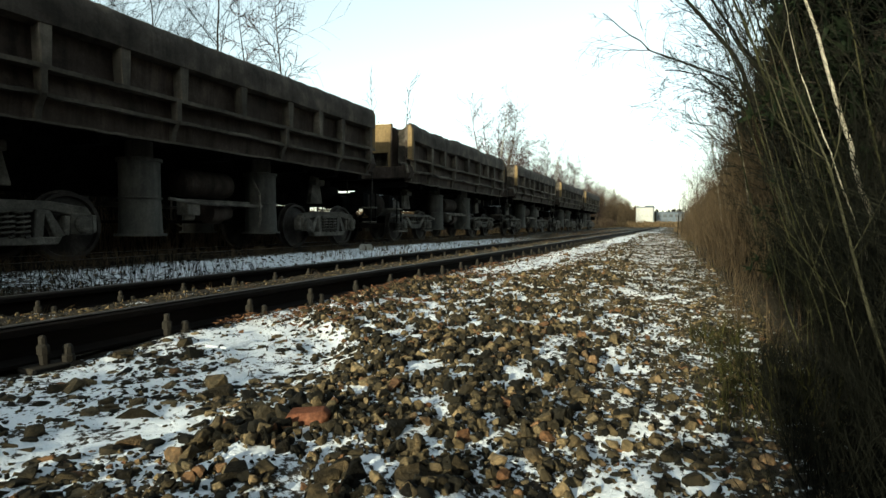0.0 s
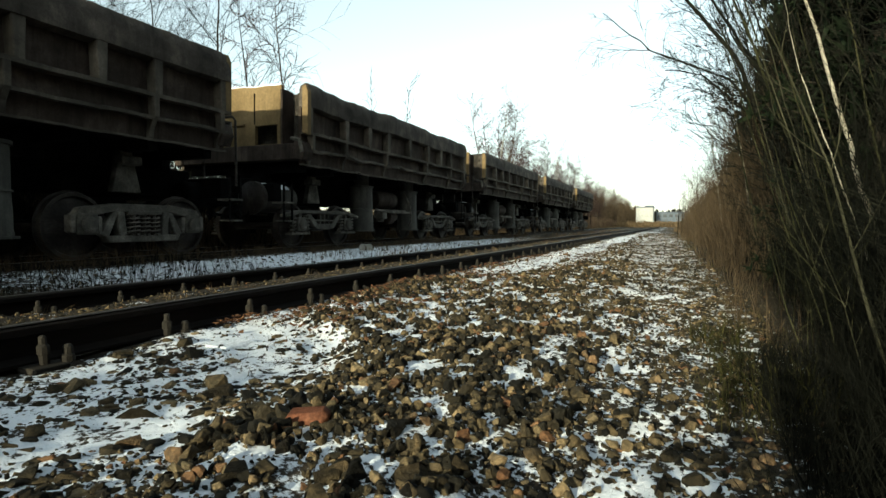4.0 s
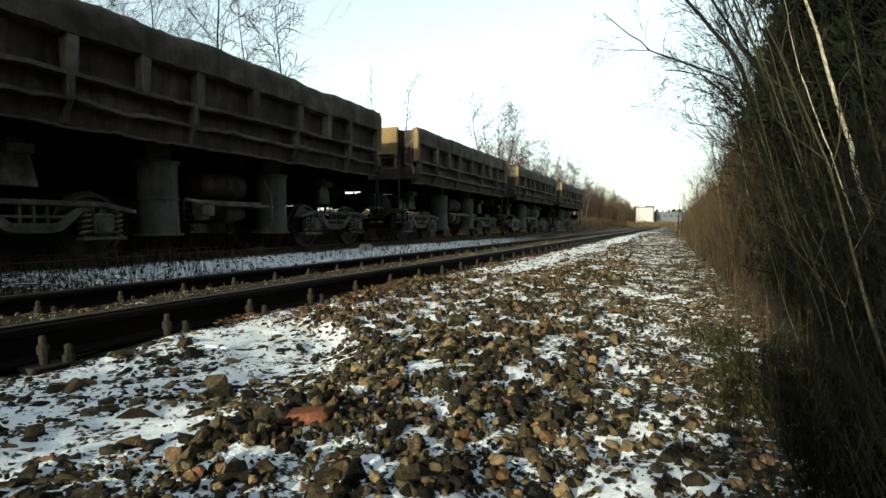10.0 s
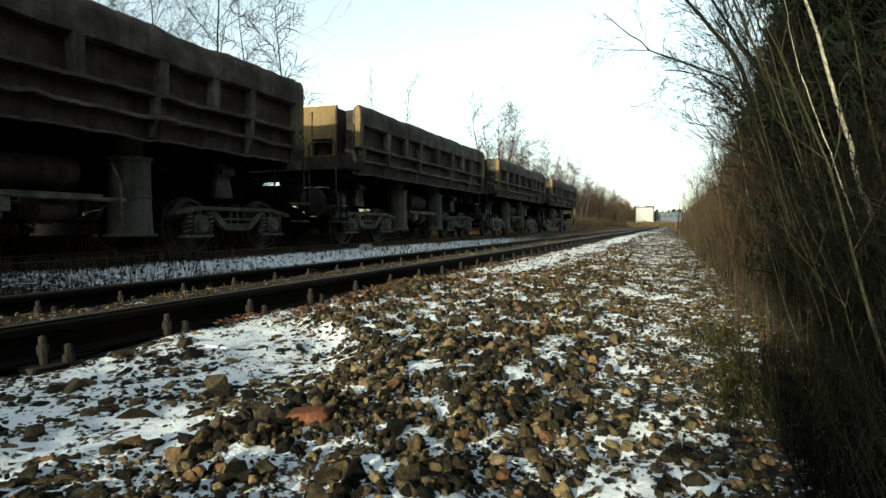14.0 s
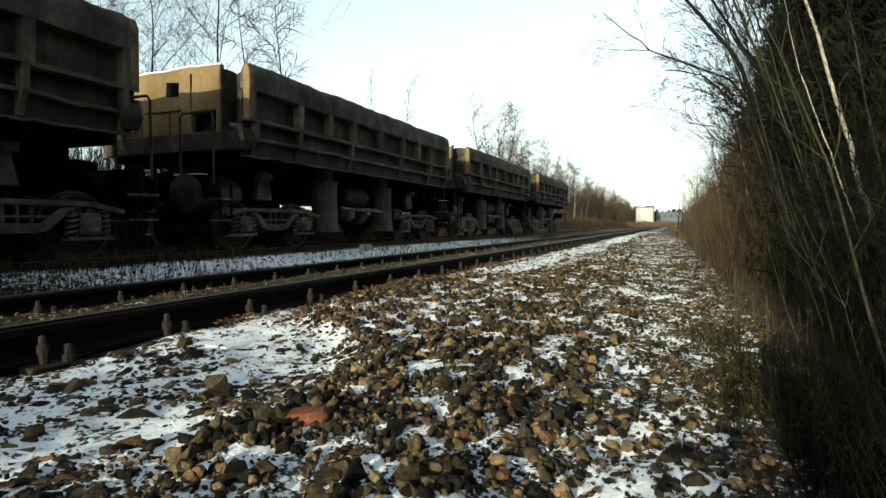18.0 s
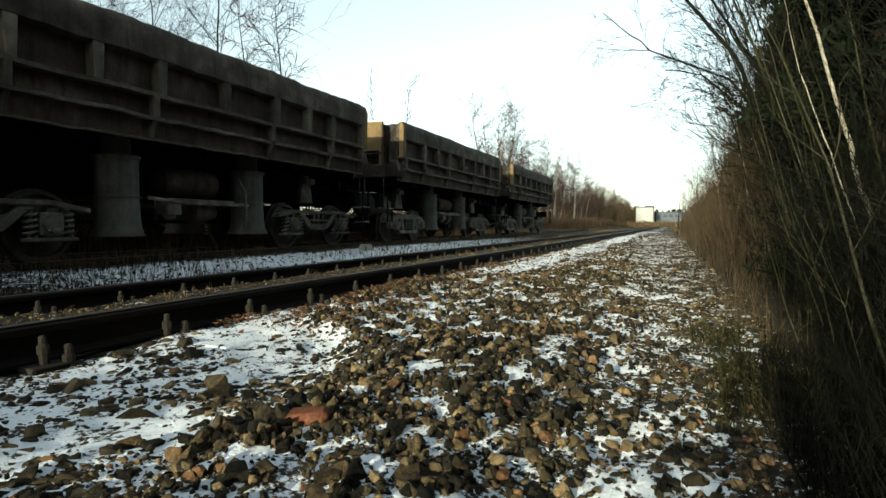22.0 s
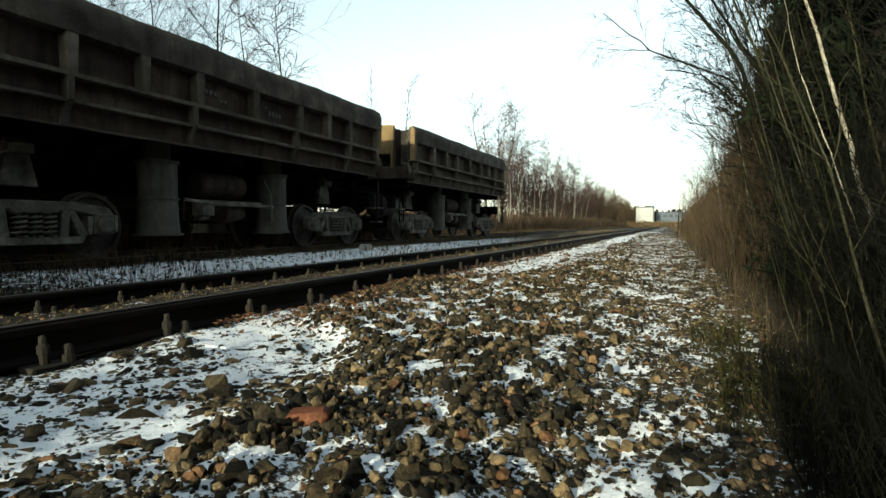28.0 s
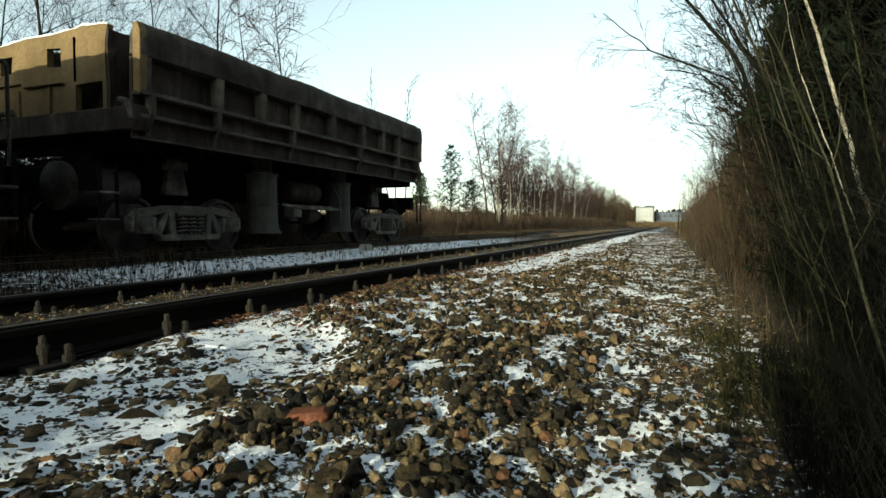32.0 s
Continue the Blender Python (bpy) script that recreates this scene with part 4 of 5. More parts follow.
REACH_CFG = dict(seg=0.4, wander=0.07, rise=[0.0, 0.03, 0.03, 0.02], depth=3, stems=1, kids=[14, 6, 4], **{"from": [0.15, 0.15, 0.2]}, angle=[0.6, 0.6, 0.6], ratio=[0.42, 0.5, 0.5], shrink=0.45, thin=0.0034)


def bare_tree(name, seed, height, r, cfg, bark, twig, label, category, group, lean=(0, 0), stems=1, spread=0.0):
    rng = random.Random(seed)
    b = Shape()
    t = tagged(new(name), label, category, group)
    for k in range(stems):
        a = Shape()
        an = 2 * math.pi * (k + rng.random()) / stems
        o = spread * (0.35 + 0.65 * rng.random())
        d = (lean[0] + math.cos(an) * o, lean[1] + math.sin(an) * o, 1)
        off = 0.12 * (stems > 1)
        limb(a, rng, (off * math.cos(an), off * math.sin(an), -0.1), d, height * (1 if stems == 1 else 0.65 + 0.4 * rng.random()), r * (0.7 + 0.4 * rng.random()) if stems > 1 else r, 0, cfg, b)
        part("trunk" if stems == 1 else "stem", a, bark, t, "", 0, True)
    part("crown", b, twig, t)
    return t


def conifer(name, seed, height, r, bare, wide, label, group, dense=1.0, step=1.0, needle=NEEDLE, lift=0.25):
    """A trunk with whorls of branches, each set with short needle sprays."""
    rng = random.Random(seed)
    tr, ndl = Shape(), Shape()
    pts = [(0.02 * height * math.sin(i * 0.9 + seed) * 0.3, 0.02 * height * math.cos(i * 0.7) * 0.3, -0.1 + (height + 0.1) * i / 10) for i in range(11)]
    tr.tube(pts, [r * (1 - 0.93 * i / 10) for i in range(11)], 7, False)
    z = bare * height
    while z < height * 0.985:
        f = (z / height - bare) / (1 - bare)
        ln = wide * (1 - f) ** 0.75 * (0.75 + 0.25 * math.sin(f * 3.0)) + 0.12
        k = rng.randint(4, 6)
        a0 = rng.random() * 6.28
        for i in range(k):
            a = a0 + 6.28 * i / k + rng.gauss(0, 0.2)
            L = ln * (0.6 + 0.55 * rng.random())
            up = lift + 0.4 * f
            e = Vector((math.cos(a), math.sin(a), up - 0.3 * (1 - f)))
            base = Vector((pts[5][0] * 0, 0, z))
            q = [base, base + e * L * 0.5, base + e * L + Vector((0, 0, 0.12 * L))]
            tr.tube([tuple(p) for p in q], [0.022 + 0.012 * L, 0.016, 0.006], 3, False)
            m = int((5 + L * 13) * dense)
            for j in range(m):
                u = 0.25 + 0.75 * rng.random()
                c = q[0].lerp(q[2], u) + Vector((rng.gauss(0, 1), rng.gauss(0, 1), rng.gauss(0, 0.6))) * 0.16 * (0.5 + L * 0.35)
                for h in range(4):
                    d = Vector((rng.gauss(0, 1) + math.cos(a), rng.gauss(0, 1) + math.sin(a), rng.gauss(0.35, 0.8))).normalized() * (0.15 + 0.15 * rng.random())
                    sd = d.cross(Vector((rng.random(), rng.random(), rng.random()))).normalized() * 0.027
                    ndl.add([c - sd, c + sd, c + d], [(0, 1, 2)])
        z += height * step * (0.035 + 0.02 * rng.random())
    t = tagged(new(name), label, "tree", group)
    part("trunk", tr, BARK, t, "", 0, True)
    part("crown", ndl, needle, t)
    return t


def spot(x, y, s=1.0, rz=0.0, tilt=(0, 0)):
    return pose(x, y, ground_z(x, y) - 0.03, tilt[0], tilt[1], rz) @ Matrix.Scale(s, 4)


def plant(kinds, rows, label=""):
    """kinds: ready plants at their first places; rows: (kind, x, y, scale, turn)."""
    used = set()
    for k, x, y, s, rz in rows:
        m = spot(x, y, s, rz)
        if k in used:
            copy_thing(kinds[k], m)
        else:
            kinds[k].matrix_basis = m
            used.add(k)


# birches and pines behind the train
BG = "bare trees beyond the tracks"
birches = [bare_tree("birch_tree", 21 + i, 11, 0.12, BIRCH_CFG, BIRCH, PALETWIG, "bare white-barked birch with drooping fine twigs", "tree", BG) for i in range(3)]
slims = [bare_tree("birch_tree", 31 + i, 7.5, 0.06, GROVE_CFG, (BIRCH, BARK, RUSSET)[i], PALETWIG, ("slim young bare birch among russet brush", "slim dark-stemmed bare tree among russet brush", "slim reddish-stemmed bare tree among russet brush")[i], "tree", BG) for i in range(3)]
R = random.Random(5)


rows = [(0, -15.0, 50.0, 1.15, 40), (1, -15.5, 80.0, 1.1, 120), (2, -14.5, 90.0, 0.95, 10), (0, -17.0, 63.0, 0.8, 200), (2, -16.5, 71, 0.85, 0), (1, -18, 95, 0.95, 30), (2, -15.5, 55, 0.8, 70), (0, -18, 86, 0.9, 140)]
plant(birches, rows)
GREY_CFG = dict(BIRCH_CFG, kids=[24, 8, 6], angle=[0.85, 0.7, 0.7], ratio=[0.42, 0.5, 0.55], rise=[0.02, 0.05, 0.0, -0.04], shrink=0.45, thin=0.0055)
alders = [bare_tree("alder_tree", 41 + i, 11.5, 0.065, GREY_CFG, BARK, TWIG, "tall bare dark-barked tree with a fine twiggy crown", "tree", BG) for i in range(3)]
plant(alders, [(0, -14.0, 14.6, 1.0, 30), (2, -14.5, 12.6, 0.85, 260), (1, -14.5, 9.2, 0.95, 210), (2, -18.0, 10.0, 1.0, 150), (1, -22, 17, 1.0, 80), (0, -15.5, 6.6, 0.9, 10)])
rows = [(2, -14.0, 18.9, 1.3, 20), (1, -14.6, 17.6, 1.25, 120)]
for i in range(74):
    y = 42 + 95 * (i + R.random()) / 74
    rows.append((R.randrange(3), -13.3 - min(7, 0.9 + 0.12 * (y - 42)) * R.random(), y, 0.82 + 0.45 * R.random(), R.random() * 360))
plant(slims, rows)
shoots = [bare_tree("young_birch", 37 + i, 8.6, 0.05, dict(SLIM_CFG, kids=[13, 3], thin=0.014, ratio=[0.16, 0.5], **{"from": [0.62, 0.3]}), BARK, TWIG, "lone slender bare sapling rising behind the train", "tree", BG) for i in range(2)]
plant(shoots, [(0, -14.0, 27.4, 1.0, 0), (1, -14.0, 28.8, 1.04, 50)])
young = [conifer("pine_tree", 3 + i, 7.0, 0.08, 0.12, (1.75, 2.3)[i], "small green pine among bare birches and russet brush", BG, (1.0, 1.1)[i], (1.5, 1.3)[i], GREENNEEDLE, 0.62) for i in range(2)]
plant(young, [(0, -14.2, 36.2, 0.9, 0), (1, -14.2, 40.6, 0.62, 90), (1, -13.4, 38.6, 0.45, 10), (1, -14.6, 42.5, 0.56, 170), (0, -16.0, 35, 0.7, 40), (0, -17, 37.5, 0.72, 250), (1, -13.2, 35.0, 0.42, 70), (1, -15.2, 37.2, 0.52, 200)])



def brush(name, seed, box, count, height, mat, label, thick=0.006, fork=2, skew=0.0):
    """Thin upright stems over a strip of ground, in one mesh."""
    rng = random.Random(seed)
    s = Shape()
    x0, x1, y0, y1 = box
    for i in range(count):
        u = rng.random() ** 1.3
        x, y = x0 + (x1 - x0) * rng.random(), y0 + (y1 - y0) * u
        x += skew * (y - y0) + (0.12 if skew else 0.3) * lumps(x, y, 1.1, seed)
        h = height * (0.45 + 0.75 * rng.random()) * (0.75 + 0.5 * lumps(x, y, 0.25, seed))
        z = ground_z(x, y) - 0.03
        w = thick * (1 + y / 60)
        d = Vector((rng.gauss(0, 0.16 + 1.6 * skew), rng.gauss(0, 0.16 + 1.6 * skew), 1)).normalized() * h
        b = Vector((x, y, z))
        mid = b + d * 0.5 + Vector((rng.gauss(0, 0.03), rng.gauss(0, 0.03), 0)) * h
        s.tube([tuple(b), tuple(mid), tuple(b + d)], [w, w * 0.8, w * 0.3], 3, False)
        for k in range(fork):
            c = b + d * (0.3 + 0.5 * rng.random())
            e = Vector((rng.gauss(0, 0.45), rng.gauss(0, 0.45), 0.8)).normalized() * h * 0.4
            s.tube([tuple(c), tuple(c + e)], [w * 0.6, w * 0.25], 3, False)
    return tagged(new(name, s.mesh(name, mat)), label, "undergrowth", kind="stuff")


brush("russet_brush", 1, (-22, -11.9, 24, 135), 10500, 2.3, RUSSETLIT, "russet leafless brush below the birches", 0.014, 3)
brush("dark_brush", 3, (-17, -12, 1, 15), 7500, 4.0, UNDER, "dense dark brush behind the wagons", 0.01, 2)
brush("dry_brush", 2, (-17, -11.4, 1, 26), 8000, 1.7, RUSSET, "dry weeds and brush behind the train", 0.008, 2)

# forest far down the line
far = Shape()
rng = random.Random(9)
for i in range(900):
    y = 120 + 330 * rng.random()
    x = -(10.5 + 0.02 * y) - 25 * rng.random() ** 1.5
    h = (7.5 + 3.5 * rng.random()) * (0.5 + 0.5 * min(1, (-x - 8) / 6))
    z = -0.1
    far.tube([(x, y, z), (x + rng.gauss(0, 0.2), y, z + h)], [0.10, 0.03], 3, False)
    for k in range(16):
        c = Vector((x, y, z + h * (0.2 + 0.75 * rng.random())))
        e = Vector((rng.gauss(0, 1), rng.gauss(0, 0.5), 1.1)).normalized() * (1.0 + 1.3 * rng.random())
        far.tube([tuple(c), tuple(c + e)], [0.05, 0.02], 3, False)
tagged(new("far_woods", far.mesh("far_woods", RUSSET)), "distant leafless brown woods beside the line", "woods", kind="stuff")

skyline = Shape()
rng = random.Random(19)
for i in range(1500):
    x, y = -260 + 520 * rng.random(), 420 + 60 * rng.random()
    h = 8 + 5 * rng.random()
    skyline.tube([(x, y, -0.5), (x, y, h * 0.5), (x + rng.gauss(0, 0.4), y, h)], [1.3, 1.6, 0.15], 5, False)
tagged(new("skyline_woods", skyline.mesh("skyline_woods", TWIG)), "dark line of woods on the horizon", "woods", kind="stuff")

# thicket on the near side
TH = "leafless thicket beside the track"
shrubs = [bare_tree("willow_shrub", 51 + i, 5.2, 0.014, SHRUB_CFG, GREENSTEM, TWIG, "tall leafless willow shrub with many olive stems", "shrub", TH, (-0.03, 0.0), 8, 0.22) for i in range(4)]
reds = [bare_tree("birch_scrub", 61 + i, 3.4, 0.010, SHRUB_CFG, RUSSET, RUSSET, "russet leafless birch scrub", "shrub", TH, (-0.03, 0), 9, 0.28) for i in range(3)]
R = random.Random(8)
rows = []
for i in range(52):
    y = 3.0 + 55 * ((i + R.random()) / 52) ** 1.45
    rows.append((R.randrange(4), 0.95 + 0.04 * min(y, 30) + 1.6 * R.random() ** 1.3, y, 0.42 + 0.33 * R.random(), R.random() * 360))
# Unseen shrubs behind the camera, added to shade the thicket.
rows += [(R.randrange(4), 0.6 + 3.2 * R.random(), -1.5 - 22 * R.random(), 0.8 + 0.5 * R.random(), R.random() * 360) for i in range(16)]
plant(shrubs, rows)
rows = []
for i in range(60):
    y = 7.0 + 62 * ((i + R.random()) / 60) ** 1.35
    rows.append((R.randrange(3), 0.4 + 1.1 * R.random() + 0.014 * y, y, 0.5 + 0.5 * R.random(), R.random() * 360))
for i in range(46):
    y = 9 + 34 * ((i + R.random()) / 46) ** 1.2
    rows.append((R.randrange(3), 0.55 + 0.026 * y + 0.75 * R.random(), y, 0.62 + 0.36 * R.random(), R.random() * 360))
plant(reds, rows)
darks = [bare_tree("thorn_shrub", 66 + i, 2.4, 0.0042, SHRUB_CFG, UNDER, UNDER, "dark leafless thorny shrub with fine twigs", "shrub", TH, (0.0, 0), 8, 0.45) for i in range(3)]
rows = []
for i in range(56):
    y = 1.35 + 9.5 * ((i + R.random()) / 56) ** 1.5
    rows.append((R.randrange(3), 0.66 + 0.06 * y + 0.8 * R.random() ** 1.3, y, 0.45 + 0.5 * R.random(), R.random() * 360))
rows += [(R.randrange(3), 0.37 + 0.11 * y + 0.35 * R.random(), y, 0.28 + 0.3 * R.random(), R.random() * 360) for y in [1.15 + 2.6 * i / 26 for i in range(26)]]
# Unseen thorn shrubs just behind the camera, added to dapple the near gravel.
rows += [(i % 3, -0.25 + 0.14 * i, -1.3 - 0.5 * (i % 2), 0.5 + 0.06 * (i % 3), 70 * i) for i in range(6)]
plant(darks, rows)
pines = [conifer("pine_tree", 71 + i, 11.0, 0.16, 0.04, (2.3, 1.35)[i], "tall dark conifer at the edge of the wood, some unseen to cast shade", "dark conifers behind the thicket", 1.25) for i in range(2)]
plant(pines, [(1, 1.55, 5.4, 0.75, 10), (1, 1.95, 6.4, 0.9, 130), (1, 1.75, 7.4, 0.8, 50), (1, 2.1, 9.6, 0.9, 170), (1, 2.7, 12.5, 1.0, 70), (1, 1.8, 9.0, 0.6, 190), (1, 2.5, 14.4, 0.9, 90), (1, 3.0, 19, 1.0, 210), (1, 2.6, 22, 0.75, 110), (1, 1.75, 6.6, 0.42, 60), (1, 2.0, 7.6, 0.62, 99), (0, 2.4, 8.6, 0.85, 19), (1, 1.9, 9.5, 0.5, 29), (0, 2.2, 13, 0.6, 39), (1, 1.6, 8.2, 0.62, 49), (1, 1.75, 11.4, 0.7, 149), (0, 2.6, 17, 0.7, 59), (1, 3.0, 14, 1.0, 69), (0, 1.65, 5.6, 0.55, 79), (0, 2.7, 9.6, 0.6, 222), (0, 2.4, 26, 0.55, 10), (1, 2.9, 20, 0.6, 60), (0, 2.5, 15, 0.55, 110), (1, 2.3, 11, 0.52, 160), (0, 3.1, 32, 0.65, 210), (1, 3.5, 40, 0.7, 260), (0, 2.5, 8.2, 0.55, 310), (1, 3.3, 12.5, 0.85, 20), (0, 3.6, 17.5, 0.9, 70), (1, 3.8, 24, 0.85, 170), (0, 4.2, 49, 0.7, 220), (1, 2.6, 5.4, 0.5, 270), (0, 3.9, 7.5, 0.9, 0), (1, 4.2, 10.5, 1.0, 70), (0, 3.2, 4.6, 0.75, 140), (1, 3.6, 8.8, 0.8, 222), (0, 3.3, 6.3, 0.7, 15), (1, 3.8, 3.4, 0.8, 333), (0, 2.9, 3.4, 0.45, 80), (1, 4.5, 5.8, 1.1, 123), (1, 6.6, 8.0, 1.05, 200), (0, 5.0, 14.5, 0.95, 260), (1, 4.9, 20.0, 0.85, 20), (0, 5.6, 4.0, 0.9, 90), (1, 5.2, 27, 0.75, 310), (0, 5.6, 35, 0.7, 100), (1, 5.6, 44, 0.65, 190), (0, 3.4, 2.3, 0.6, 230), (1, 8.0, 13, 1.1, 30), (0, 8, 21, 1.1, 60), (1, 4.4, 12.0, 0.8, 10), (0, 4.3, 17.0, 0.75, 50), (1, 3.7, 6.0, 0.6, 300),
              # Conifers behind the camera, out of view, added to shade thicket and corner.
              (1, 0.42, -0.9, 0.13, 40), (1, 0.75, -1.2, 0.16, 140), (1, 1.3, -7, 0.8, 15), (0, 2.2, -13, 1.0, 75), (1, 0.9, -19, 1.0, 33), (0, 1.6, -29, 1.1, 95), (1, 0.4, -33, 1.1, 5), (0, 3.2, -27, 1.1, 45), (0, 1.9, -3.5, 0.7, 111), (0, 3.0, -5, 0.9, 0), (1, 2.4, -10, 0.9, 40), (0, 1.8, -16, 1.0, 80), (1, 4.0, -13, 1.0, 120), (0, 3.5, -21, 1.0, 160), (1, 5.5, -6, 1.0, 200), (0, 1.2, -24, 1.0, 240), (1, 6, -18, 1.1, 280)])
# Extra conifers out of view on the right, added to block sky light.
wood = random.Random(77)
rows = []
for i in range(46):
    y = -24 + 38 * (i + wood.random()) / 46
    rows.append((i % 2, max(2.6, 0.3 * y + 3.2) + 9 * wood.random(), y, 1.0 + 0.35 * wood.random(), 360 * wood.random()))
# Unseen row behind the camera, added only to shade the left foreground.
rows += [(i % 2, -6.7 + 0.2 * i, -24.5 - 4 * wood.random(), 0.66 + 0.09 * wood.random(), 77 * i) for i in range(10)]
# Tiny unseen conifers by the camera, added to darken the near right corner.
rows += [(1, -0.4, -1.75, 0.10, 100), (1, -0.24, -1.55, 0.11, 200), (1, -0.08, -1.4, 0.11, 30), (1, 0.3, -1.9, 0.15, 80), (0, 0.1, -2.6, 0.13, 10)]
for k, x, y, sc, rz in rows:
    copy_thing(pines[k], spot(x, y, sc, rz))
# single stems that lean out of the thicket


def arching(name, seed, stems, cfg, bark, twig, label, category, kids, reach):
    """A plant at its root: stems are lists of points from the root up with a thickness each; side limbs fork from them."""
    rng = random.Random(seed)
    t = tagged(new(name), label, category, TH)
    root = Vector(stems[0][0][0])
    t.location = root
    b = Shape()
    for pts, r in stems:
        p = [Vector(q) - root for q in pts]
        fine = []
        for i in range(len(p) - 1):
            for k in range(5):
                q = p[i].lerp(p[i + 1], k / 5)
                fine.append(q + Vector((rng.gauss(0, 1), rng.gauss(0, 1), rng.gauss(0, 1))) * min(0.012, 0.35 * r) * (len(fine) > 0))
        fine.append(p[-1])
        n = len(fine)
        a = Shape().tube([tuple(q) for q in fine], [r * (1 - 0.8 * i / (n - 1)) for i in range(n)], 6, False)
        for c in range(kids):
            u = 0.3 + 0.7 * (c + rng.random()) / kids
            i = min(n - 2, int(u * (n - 1)))
            d = (fine[i + 1] - fine[i]).normalized()
            side = Vector((rng.gauss(0, 1), rng.gauss(0, 1), rng.gauss(0.15, 0.8)))
            limb(a, rng, fine[i], d * 0.8 + side.normalized() * 0.75, reach * (0.5 + 0.8 * rng.random()) * (1.15 - 0.5 * u), max(cfg["thin"], r * 0.35 * (1 - 0.6 * u)), 1, cfg, b)
        part("stem", a, bark, t, "", 0, True)
    part("crown", b, twig, t)
    return t


OVER_CFG = dict(REACH_CFG, wander=0.09, thin=0.0032, kids=[1, 8, 5], rise=[0, 0.02, 0.02, 0.0], ratio=[0.5, 0.6, 0.55])
arching("overhanging_tree", 91, [([(1.5, 6.5, 0.1), (1.19, 6.5, 0.85), (0.62, 6.45, 2.42), (-0.04, 6.35, 3.31), (-0.6, 6.2, 3.8)], 0.034),
                                 ([(1.55, 6.6, 0.1), (1.3, 6.6, 1.0), (0.74, 6.6, 2.5), (0.2, 6.6, 3.35), (-0.2, 6.6, 4.1)], 0.028),
                                 ([(1.62, 6.4, 0.1), (1.3, 6.4, 1.2), (0.85, 6.4, 2.2), (0.5, 6.4, 2.75), (0.3, 6.3, 3.5)], 0.02),
                                 ([(1.6, 6.7, 0.1), (1.35, 6.8, 1.6), (1.05, 6.9, 3.0), (0.75, 6.9, 4.4)], 0.03)], OVER_CFG, TWIG, TWIG, "dark leafless tree with long boughs arching over the gravel", "tree", 10, 0.75)
arching("overhanging_tree", 92, [([(1.9, 9.2, 0.1), (1.5, 9.2, 1.2), (0.95, 9.1, 2.4), (0.35, 9.0, 3.0), (-0.15, 9.0, 3.1)], 0.03),
                                 ([(1.9, 9.2, 0.1), (1.55, 9.3, 1.6), (1.1, 9.3, 3.2), (0.6, 9.3, 4.6)], 0.03),
                                 ([(1.8, 9.1, 0.6), (1.2, 9.0, 1.7), (0.6, 8.9, 2.2), (0.15, 8.9, 2.3)], 0.016)], OVER_CFG, TWIG, TWIG, "dark leafless tree with low twiggy boughs at the thicket's edge", "tree", 14, 0.9)
arching("overhanging_tree", 93, [([(1.4, 6.5, 0.1), (0.95, 6.5, 1.7), (0.50, 6.5, 2.32), (-0.26, 6.45, 2.69), (-0.74, 6.4, 3.12)], 0.019),
                                 ([(0.1, 6.5, 2.52), (-0.26, 6.45, 2.68), (-0.5, 6.4, 2.70), (-0.8, 6.4, 2.75)], 0.008)], dict(OVER_CFG, kids=[1, 3, 2]), TWIG, TWIG, "slender leafless bough reaching far out over the gravel", "tree", 5, 0.5)
SPARE_CFG = dict(REACH_CFG, thin=0.0022, kids=[1, 3, 2])
arching("leaning_birch", 81, [([(1.13, 3.6, 0.1), (0.99, 3.6, 0.73), (0.824, 3.6, 1.38), (0.656, 3.6, 1.98), (0.44, 3.6, 2.65)], 0.018)], SPARE_CFG, BIRCH, TWIG, "thin pale birch leaning over the scrub", "tree", 6, 0.4)
arching("leaning_birch", 82, [([(1.02, 3.3, 0.1), (0.863, 3.3, 0.715), (0.71, 3.3, 1.18), (0.57, 3.3, 1.59), (0.495, 3.3, 1.96)], 0.0058)], SPARE_CFG, BIRCH, TWIG, "very thin pale birch stem leaning over the scrub", "tree", 6, 0.3)
for i, (x, y, lx, h, r) in enumerate([(1.5, 7.6, -0.3, 4.2, 0.02), (1.7, 8.3, -0.25, 4.6, 0.02), (1.45, 9.8, -0.18, 3.6, 0.016), (1.35, 8.6, -0.22, 3.4, 0.015), (1.9, 7.0, -0.3, 4.4, 0.024), (1.5, 11.5, -0.15, 4.0, 0.018)]):
    arching("alder_shrub", 140 + i, [([(x, y, 0.1), (x + lx * h * 0.25, y, 0.1 + h * 0.33), (x + lx * h * 0.58, y + 0.05, 0.1 + h * 0.68), (x + lx * h, y, 0.1 + h)], r)], dict(OVER_CFG, kids=[1, 8, 5]), TWIG, TWIG, "dark leafless alder stem with fine twigs", "shrub", 13, 0.8)
